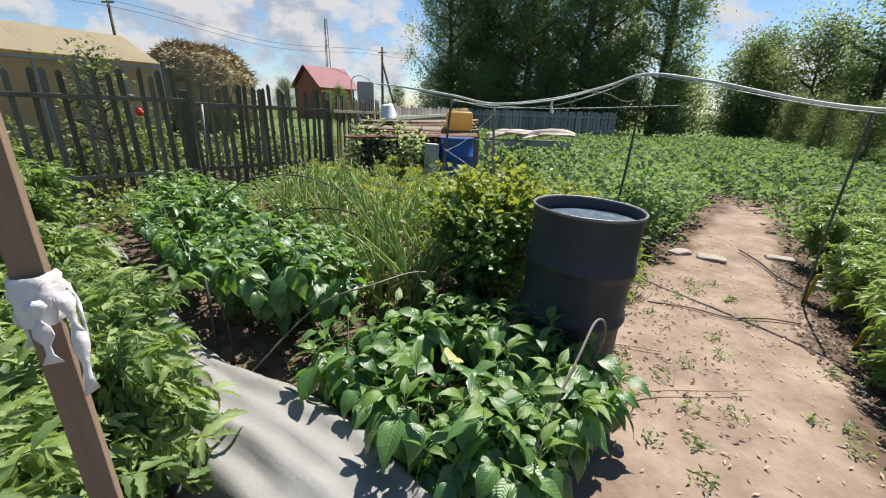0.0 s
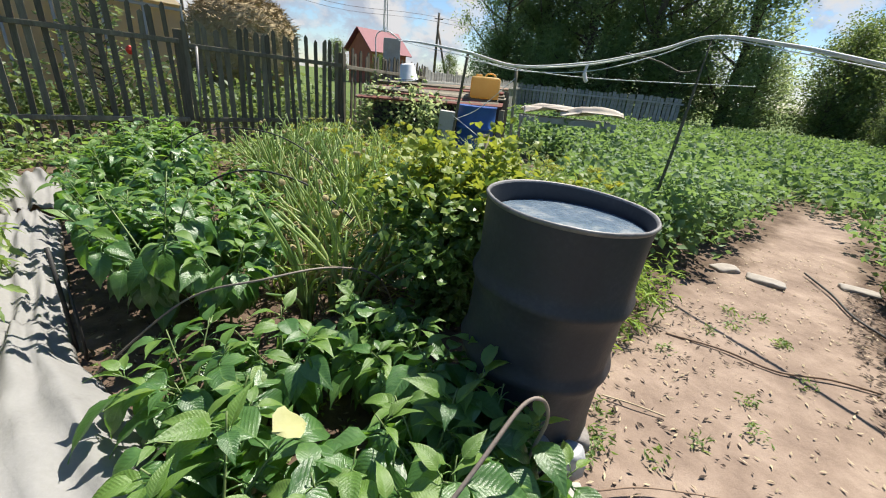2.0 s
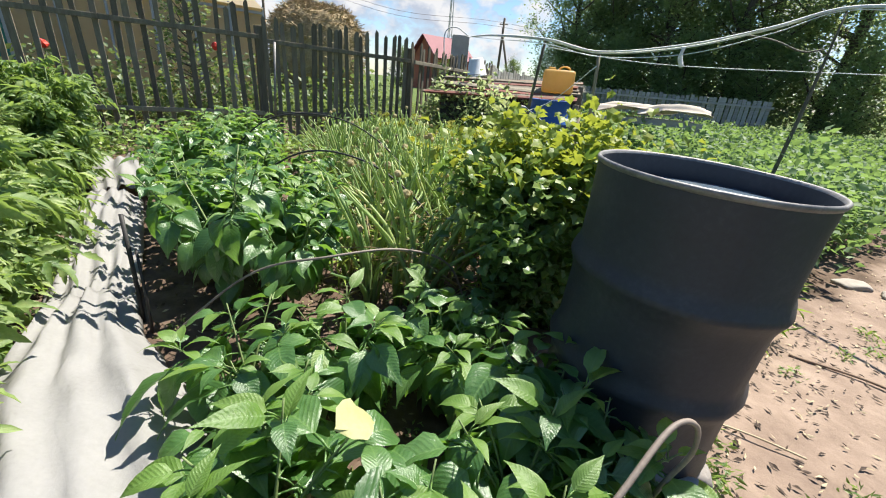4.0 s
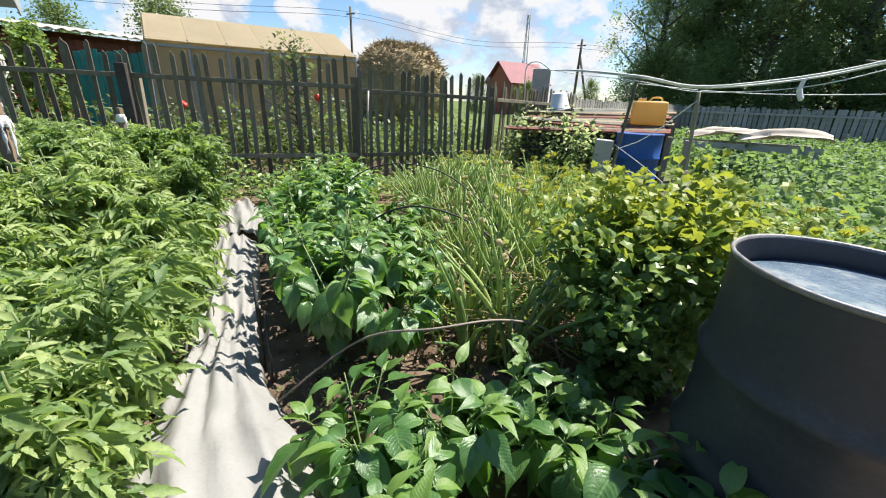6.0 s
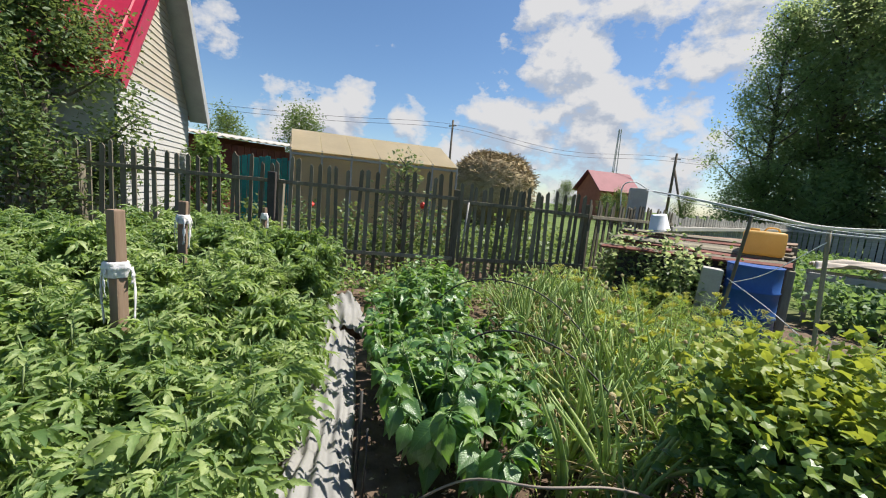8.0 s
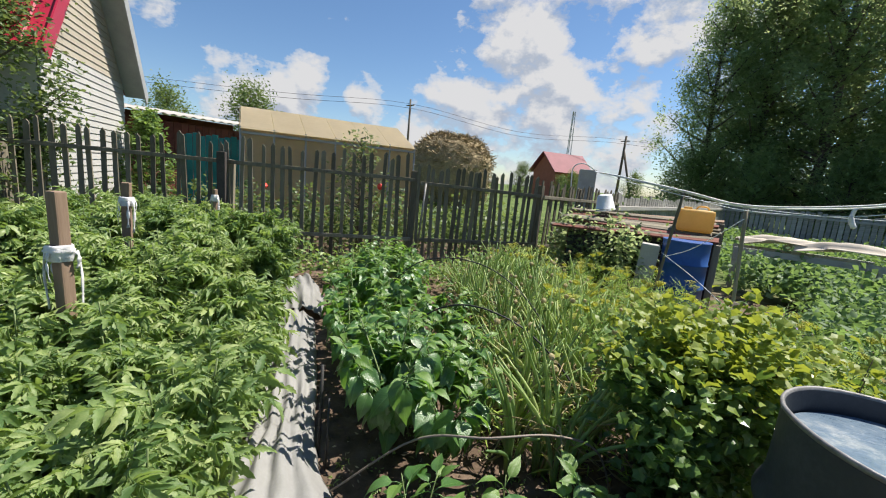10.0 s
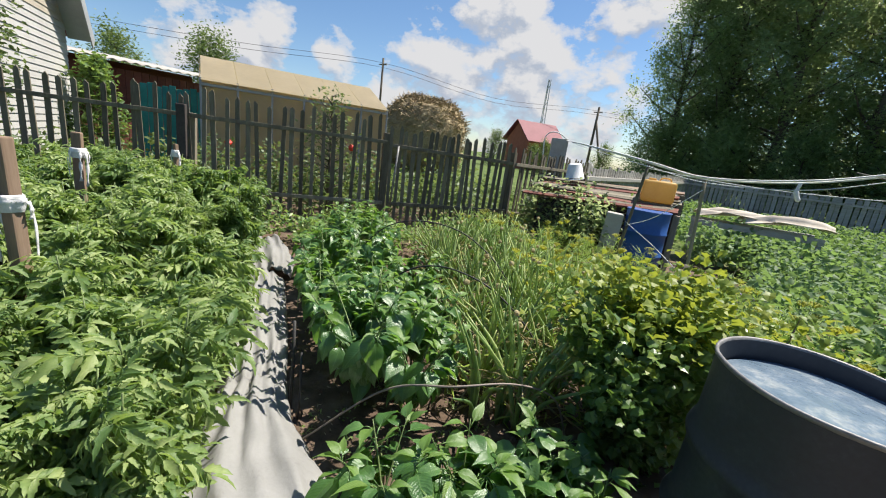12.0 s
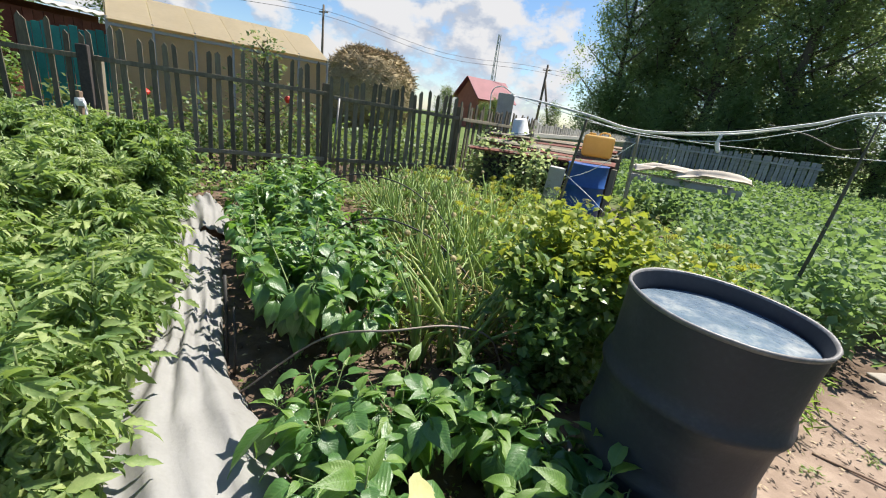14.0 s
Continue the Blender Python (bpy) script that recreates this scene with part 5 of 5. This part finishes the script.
clods()
GRASS = [(-0.7, 2.5), (0.1, 2.5), (0.3, 3.3), (1.1, 3.2), (1.6, 3.7), (1.5, 5.0), (0.4, 5.6), (-0.6, 6.4), (-2.4, 6.6), (-2.5, 4.9), (-1.3, 3.7)]
stuff("bed_grass", fill(GRASS, 0.2, 61, 0.5), 0.13, 0.4, 20, 0.15, M_DILL, 61, "thin yellow-green grass and herbs among the onions", "grass", 0.07)
stuff("bed_grass", fill(GRASS, 0.3, 62, 0.5), 0.16, 0.4, 22, 0.14, M_DRY, 62, "dry straw-coloured stalks among the onions", "grass", 0.05)
stuff("squash_leaves", fill([(0.7, 8.7), (2.6, 8.4), (2.7, 9.2), (0.7, 9.5)], 0.3, 63), 0.24, 0.85, 70, 0.1, M_POTATO, 63, "broad green leaves before the covered bed", "weeds", 0.9)
# one pale yellow leaf on the bed
ob = new("fallen_leaf", mesh_from("fallen_leaf", *leaf_data(0.7, 0.5, 0.5, wave=0.08), M_PALE, True))
tagged(ob, "pale yellow withered leaf among the pepper plants", "leaf")
ob.matrix_basis = pose(0.14, 1.33, 0.47, 20, 10, 60) @ Matrix.Scale(0.13, 4)

# ---- trees ----


def tree_data(seed, h, r, leaves, size, low=0.08):
    """Rising limbs, each with clumps of leaves along its outer half."""
    q = np.random.default_rng(seed)
    pr = random.Random(seed)
    limbs = [tube_data([(0, 0, -0.2), (0.016 * h, 0, h * 0.35), (0, 0.015 * h, h * 0.85)], [h * 0.02, h * 0.014, h * 0.004], 8)]
    clumps = []
    for i in range(46):
        z = h * (low + (0.99 - low) * ((i + 0.5) / 46) ** 0.9)
        t = i * 2.399 + pr.uniform(-0.5, 0.5)
        rr = r * math.sin(math.pi * min(1.0, 0.2 + 0.77 * z / h)) ** 0.7 * pr.uniform(0.5, 1.0)
        rise = rr * pr.uniform(0.3, 0.8)
        base = Vector((0, 0, max(0.3, z - rise * 1.2)))
        end = Vector((math.cos(t) * rr, math.sin(t) * rr, z))
        line = smooth_line([tuple(base), tuple(base.lerp(end, 0.5) + Vector((0, 0, -0.12 * rise))), tuple(end)], 3)
        limbs.append(tube_data(line, [h * 0.006, h * 0.005, h * 0.003, h * 0.001], 5))
        for k in (0.4, 0.62, 0.82, 1.0):
            c = base.lerp(end, k) + Vector((pr.gauss(0, 0.08), pr.gauss(0, 0.08), pr.gauss(0, 0.05))) * r
            clumps.append((c, r * pr.uniform(0.1, 0.22)))
    pts = []
    for c, lr in clumps:
        n = max(2, int(leaves / len(clumps) * (lr / (0.16 * r)) ** 2))
        p = np.array(c) + q.normal(size=(n, 3)) * lr * np.array([0.62, 0.62, 0.8])
        pts.append(p)
    p = np.concatenate(pts)
    p = p[p[:, 2] > 0.15]
    return limbs[0], merge(*limbs[1:]), leaf_cloud(p, size, seed, 0.5)


def tree(name, seed, h, r, leaves, size, mat, label, low=0.08):
    t = thing(name, pose(0, 0, 0), label, "tree")
    trunk, limbs, crown = tree_data(seed, h, r, leaves, size, low)
    child("trunk", mesh_from("trunk", *trunk, M_BARK, True), t)
    tagged(child("branchwork", mesh_from("branchwork", *limbs, M_BARK, True), t), kind="stuff")
    child("crown", cloud_mesh("crown", *crown, mat), t)
    return t


def grove(templates, spots, seed):
    q = random.Random(seed)
    for i, (x, y, s) in enumerate(spots):
        m = pose(x, y, 0, 0, 0, q.uniform(0, 360)) @ Matrix.Diagonal((s * q.uniform(0.92, 1.08), s * q.uniform(0.92, 1.08), s * q.uniform(0.95, 1.05), 1))
        if i < len(templates):
            templates[i].matrix_basis = m
        else:
            copy_thing(templates[i % len(templates)], Matrix.Identity(4)).matrix_basis = m


poplars = [tree("tree", 500 + i, 19.0, 4.4, 29000, 0.23, M_TREE, "tall dense dark green broadleaf tree at the field edge", 0.03) for i in range(3)]
grove(poplars, [(-1.5, 37.5, 0.84), (1.6, 38.5, 0.95), (4.8, 36.5, 0.98), (9.6, 36.0, 1.02), (14.6, 34.0, 0.98), (1.6, 41.5, 1.0), (25.5, 28.0, 0.92), (31.5, 20.5, 1.0), (33.5, 14.5, 0.95), (12.0, 40.0, 1.05), (34.0, 8.0, 0.9), (7.0, 42.0, 1.05)], 51)
willows = [tree("willow", 520 + i, 5.4, 2.3, 9000, 0.15, M_WILLOW, "bushy light green willow at the field edge", 0.0) for i in range(2)]
grove(willows, [(20.6, 27.0, 1.25), (22.6, 22.0, 0.9), (20.5, 31.5, 1.3), (18.4, 29.5, 1.15), (17.6, 23.5, 0.5), (16.0, 19.5, 0.42), (13.2, 14.2, 0.36), (18.6, 17.0, 0.5), (-22.0, 13.5, 1.05), (-26.5, 11.0, 0.95), (-20.0, 46.0, 0.75), (-12.0, 40.0, 0.6), (-15.5, 47.0, 0.55), (-8.5, 52.0, 0.7)], 52)
under = [tree("undergrowth", 530 + i, 5.0, 3.0, 9000, 0.2, M_TREE, "dark green shrub under the field-edge trees", 0.0) for i in range(2)]
grove(under, [(-2.0, 36.5, 0.9), (1.8, 35.0, 1.0), (6.2, 34.0, 1.0), (10.8, 33.5, 1.05), (15.2, 31.6, 1.0), (19.5, 29.6, 0.9), (29.0, 23.5, 1.0), (32.0, 17.0, 1.0), (33.0, 11.0, 1.0), (25.5, 30.0, 1.0)], 53)
near_willow = tree("willow", 540, 4.5, 1.35, 22000, 0.085, M_WILLOW, "overhanging light green willow beside the white house", 0.2)
near_willow.matrix_basis = pose(-8.15, 1.4, 0.0)
sapling = tree("sapling", 545, 2.15, 0.62, 800, 0.075, M_WILLOW, "thin young fruit tree behind the picket fence", 0.35)
sapling.matrix_basis = pose(-4.95, 5.6, 0)
vine = tree("vine", 548, 2.4, 0.6, 2600, 0.12, M_TOMATO, "light green hop vine climbing beside the shed", 0.1)
vine.matrix_basis = pose(-10.5, 4.4, 0)
rspots = [(-4.25, 5.4, 1.3), (-5.9, 4.4, 1.15)]
for x, y, z in rspots:
    fw = thing("flower", pose(x, y, 0), "red flower on a thin stem behind the picket fence", "flower", "red flowers")
    bm = bmesh.new()
    bmesh.ops.create_icosphere(bm, subdivisions=2, radius=0.05)
    for p in bm.verts:
        p.co *= 1 + 0.5 * noise.noise(p.co * 60)
    part("bloom", bm, M_RED, fw, m=pose(0, 0, z))
    rope("stem", [(0, 0, 0), (0.02, 0, z * 0.5), (0, 0, z)], 0.006, M_STEM, "", "", 3, 5, parent=fw)

# ---- hay stack ----


def hay_stack():
    bm = bmesh.new()
    bmesh.ops.create_uvsphere(bm, u_segments=56, v_segments=36, radius=1.0)
    for p in bm.verts:
        c = p.co.copy()
        f = 1 + 0.06 * noise.noise(c * 2.2) + 0.035 * noise.noise(c * 7) + 0.02 * noise.noise(c * 19)
        h = abs(c.z) ** 0.75 * math.copysign(1, c.z)
        w = (max(0.0, 1 - c.z * c.z)) ** 0.36
        d = Vector((c.x, c.y)).normalized() if Vector((c.x, c.y)).length > 1e-5 else Vector((0, 0))
        p.co = (d.x * w * 1.9 * f, d.y * w * 1.9 * f, h * 1.75 * f)
    ob = new("haystack", mesh_of("haystack", bm, M_HAY, True))
    ob.matrix_basis = pose(-10.85, 17.1, 1.75)
    tagged(ob, "large rounded stack of dry brown hay", "hay stack")
    pts = [p.co + Vector((rnd.gauss(0, 0.07), rnd.gauss(0, 0.07), rnd.gauss(0, 0.05))) for p in ob.data.vertices if p.co.z > -1.5 for _ in range(7)]
    tagged(child("loose_hay", cloud_mesh("loose_hay", *leaf_cloud([tuple(p) for p in pts], 0.3, 77, 0.07, 0.2), M_HAY), ob, label="loose strands of dry hay"), kind="stuff")


hay_stack()

# ---- greenhouse behind the fence ----


def greenhouse():
    g = thing("greenhouse", pose(-8.58, 9.89, 0, 0, 0, 241.2), "long greenhouse covered with cloudy yellowish sheets", "greenhouse")
    ln, w, ez, rz = 3.88, 2.68, 2.21, 2.75
    step = ln / 6
    for i in range(6):
        x0, x1 = i * step + 0.004, (i + 1) * step - 0.004
        part("wall_panel", boxed(x0, x1, w, w + 0.012, 0.1, ez), M_POLY, g)
        for s0, z0, s1, z1 in ((w + 0.1, ez - 0.05, w / 2, rz), (w / 2, rz, -0.1, ez - 0.05)):
            bm = bmesh.new()
            vs = [bm.verts.new(c) for c in ((x0, s0, z0), (x1, s0, z0), (x1, s1, z1), (x0, s1, z1))]
            face = bm.faces.new(vs)
            r = bmesh.ops.extrude_face_region(bm, geom=[face])
            bmesh.ops.translate(bm, vec=(0, 0, 0.012), verts=[k for k in r["geom"] if isinstance(k, bmesh.types.BMVert)])
            part("roof_panel", bm, M_POLY, g)
        part("back_panel", boxed(x0, x1, -0.012, 0, 0.1, ez), M_POLY, g)
    for i in range(7):
        part("frame_post", boxed(i * step - 0.02, i * step + 0.02, w + 0.014, w + 0.05, 0, ez, bevel=0.004), M_TRIM, g)
    for x in (-0.02, ln + 0.008):
        bm = bmesh.new()
        face = bm.faces.new([bm.verts.new(c) for c in ((x, 0, 0), (x, w, 0), (x, w, ez - 0.03), (x, w / 2, rz - 0.03), (x, 0, ez - 0.03))])
        r = bmesh.ops.extrude_face_region(bm, geom=[face])
        bmesh.ops.translate(bm, vec=(0.012, 0, 0), verts=[k for k in r["geom"] if isinstance(k, bmesh.types.BMVert)])
        part("end_panel", bm, M_POLY, g)
    part("eave_rail", boxed(0, ln, w + 0.02, w + 0.06, ez - 0.14, ez - 0.09), M_TRIM, g)


greenhouse()

# ---- shed with corrugated roof and teal boards ----


def shed():
    s = thing("shed", pose(-13.0, 4.75, 0, 0, 0, 87.5), "low brown shed with a corrugated grey roof", "shed")
    part("back_wall", boxed(-0.6, 3.6, 1.6, 1.66, 0, 2.7), M_BROWN, s)
    for i in range(22):
        x = -0.55 + i * 0.19
        part("wall_board", boxed(x, x + 0.18, 0.0, 0.03, 0, 2.42, bevel=0.004), M_BROWN, s)
    v, f = [], []
    n = 90
    for i in range(n + 1):
        x = -0.8 + 4.7 * i / n
        z = 0.025 * math.sin(i * 1.3)
        v += [(x, -0.4, 2.6 + z), (x, 1.8, 2.86 + z)]
        if i:
            f.append((2 * i - 2, 2 * i, 2 * i + 1, 2 * i - 1))
    ob = child("roof", mesh_from("roof", v, f, M_SLATE, True), s, label="corrugated grey roof sheet")
    ob.modifiers.new("thickness", "SOLIDIFY").thickness = 0.02


shed()
tf = thing("board_fence", pose(-10.35, 4.98, 0, 0, 0, 54), "teal painted board fence before the shed", "fence")
for i in range(10):
    part("board", boxed(i * 0.135, i * 0.135 + 0.125, 0, 0.025, 0.05, 2.0 + 0.03 * (i % 3), bevel=0.004), M_TEAL, tf)
part("rail", boxed(0, 1.35, 0.027, 0.07, 1.5, 1.58), M_TEAL, tf)


# ---- white house with a steep red roof ----


def slab(bm, corners, thick):
    face = bm.faces.new([bm.verts.new(c) for c in corners])
    bm.normal_update()
    n = face.normal.copy()
    r = bmesh.ops.extrude_face_region(bm, geom=[face])
    bmesh.ops.translate(bm, vec=n * thick, verts=[k for k in r["geom"] if isinstance(k, bmesh.types.BMVert)])
    return bm


def white_house():
    # local x to the right along the gable wall, y away from the garden
    h = thing("house", pose(-11.17, 4.19, 0, 0, 0, 148.1), "white clapboard house with a steep red metal roof", "house")
    w, ez, az = 3.73, 2.9, 5.25
    part("wall", boxed(-w, 0, 0.03, 0.2, 0, ez), M_SIDING, h)
    part("side_wall", boxed(-0.17, 0, 0.2, 5.0, 0, ez), M_SIDING, h)
    part("far_wall", boxed(-w, -w + 0.17, 0.2, 5.0, 0, ez), M_SIDING, h)
    z = 0.12
    while z < az - 0.15:
        half = w / 2 if z < ez else w / 2 * (az - z) / (az - ez)
        half2 = w / 2 if z + 0.115 < ez else w / 2 * (az - z - 0.115) / (az - ez)
        if half2 > 0.05:
            bm = bmesh.new()
            c = -w / 2
            slab(bm, [(c - half, 0.0, z), (c + half, 0.0, z), (c + half2, 0.016, z + 0.122), (c - half2, 0.016, z + 0.122)], 0.012)
            part("clapboard", bm, M_SIDING if z < ez else M_CREAM, h)
        z += 0.118
    c = -w / 2
    for sgn in (-1, 1):
        over = 0.13 if sgn > 0 else 0.06
        ex = c + sgn * (w / 2 + over)
        dz = over * (az - ez) / (w / 2)
        yb = -0.42 if sgn > 0 else -0.1
        y0 = yb + 0.03
        bm = slab(bmesh.new(), [(ex, y0, ez - dz), (ex, 5.2, ez - dz), (c, 5.2, az), (c, y0, az)] if sgn > 0 else [(c, y0, az), (c, 5.2, az), (ex, 5.2, ez - dz), (ex, y0, ez - dz)], 0.05)
        roof = part("roof", bm, M_REDROOF, h, "steep red metal roof slope")
        part("bargeboard", slab(bmesh.new(), [(ex - sgn * 0.05, yb, ez - dz - 0.16), (c, yb, az - 0.16), (c, yb, az + 0.26), (ex + sgn * 0.1, yb, ez - dz + 0.04)], 0.025), M_TRIM if sgn > 0 else M_REDROOF, h)
        under = [(ex, y0, ez - dz - 0.03), (ex, 0.0, ez - dz - 0.03), (c, 0.0, az - 0.03), (c, y0, az - 0.03)]
        part("soffit", slab(bmesh.new(), under if sgn > 0 else under[::-1], 0.02), M_TRIM, h, "grey boarded underside of the roof edge")
        for i in range(12):
            k0 = (i + 0.5) / 12
            y = y0 + (5.2 - y0) * k0
            off = 0.07
            v, f = tube_data([(ex, y, ez - dz + off), (c, y, az + off)], 0.025, 5)
            child("seam", mesh_from("seam", v, f, M_REDROOF), roof)


white_house()

# ---- far house, poles, mast ----


def far_house(m, w, d, ez, az, wall, roof, label, windows):
    h = thing("house", m, label, "house")
    part("wall", boxed(-w / 2, w / 2, 0, d, 0, ez), wall, h)
    for x in (-w / 2, w / 2 - 0.2):
        bm = bmesh.new()
        slab(bm, [(x, 0, ez), (x, d, ez), (x, d / 2, az)], 0.2)
        part("gable", bm, wall, h)
    for a0, b0 in ((-0.5, d / 2), (d + 0.5, d / 2)):
        zz = ez - 0.25
        cs = [(-w / 2 - 0.5, a0, zz), (w / 2 + 0.5, a0, zz), (w / 2 + 0.5, b0, az + 0.05), (-w / 2 - 0.5, b0, az + 0.05)]
        part("roof", slab(bmesh.new(), cs if a0 < 0 else cs[::-1], 0.12), roof, h)
    for x, z in windows:
        win = part("window", boxed(x - 0.5, x + 0.5, -0.06, -0.005, z - 0.6, z + 0.6), M_SIDING, h)
        part("pane", boxed(x - 0.4, x + 0.4, -0.075, -0.062, z - 0.5, z + 0.5), M_DARK, win)


far_house(pose(-15.6, 51.0, 0, 0, 0, 58), 5.2, 4.4, 3.6, 5.75, M_BRICK, M_PINKROOF, "red brick house with a faded red roof in the distance", [(-1.4, 2.3)])
# garden house beyond the right bed
far_house(pose(13.1, 9.1, 0, 0, 0, -45), 4.2, 4.0, 1.55, 3.2, M_SIDING, M_PINKROOF, "small white garden house with a faded red roof", [(-1.1, 0.95)])


def pole(x, y, h, r, lean, label, brace=0.0):
    p = thing("utility_pole", pose(x, y, 0, 0, lean, 0), label, "utility pole", "utility poles")
    child("shaft", mesh_from("shaft", *tube_data([(0, 0, -0.3), (0, 0, h * 0.5), (0, 0, h)], [r, r * 0.85, r * 0.7], 8), M_BARK, True), p)
    part("crossarm", boxed(-0.55, 0.55, -0.06, 0.06, h - 0.75, h - 0.63), M_BARK, p)
    if brace:
        child("brace", mesh_from("brace", *tube_data([(brace, 0, -0.3), (0.05, 0, h * 0.78)], r * 0.7, 7), M_BARK, True), p)


pole(-32.4, 39.2, 10.4, 0.16, 0, "dark wooden utility pole in the village")
pole(-11.7, 58.3, 9.0, 0.2, 1, "braced dark wooden utility pole in the village", 2.2)
mast = thing("lattice_mast", pose(-32.0, 98.0, 0), "slender steel lattice radio mast far off", "mast")
for k in range(3):
    t = k * 2.094
    child("leg", mesh_from("leg", *tube_data([(math.cos(t) * 0.75, math.sin(t) * 0.75, 0), (math.cos(t) * 0.3, math.sin(t) * 0.3, 19.5)], 0.09, 5), M_TRIM), mast)
for i in range(16):
    a0, a1 = i / 16, (i + 1) / 16
    t0, t1 = i * 2.094, (i + 1) * 2.094
    r0, r1 = 0.75 - 0.45 * a0, 0.75 - 0.45 * a1
    child("brace", mesh_from("brace", *tube_data([(math.cos(t0) * r0, math.sin(t0) * r0, 19.5 * a0), (math.cos(t1) * r1, math.sin(t1) * r1, 19.5 * a1)], 0.045, 4), M_TRIM), mast)
for dz in (0.0, -0.5):
    rope("power_line", [(-50, 15, 8.6 + dz), (-40, 27, 8.9 + dz), (-32.4, 39.2, 9.9 + dz), (-22, 48.5, 8.0 + dz), (-11.7, 58.3, 8.5 + dz), (4, 72, 7.5 + dz)], 0.018, M_BLACK, "thin black power line between the poles", "power line", 6, 4, "power lines")
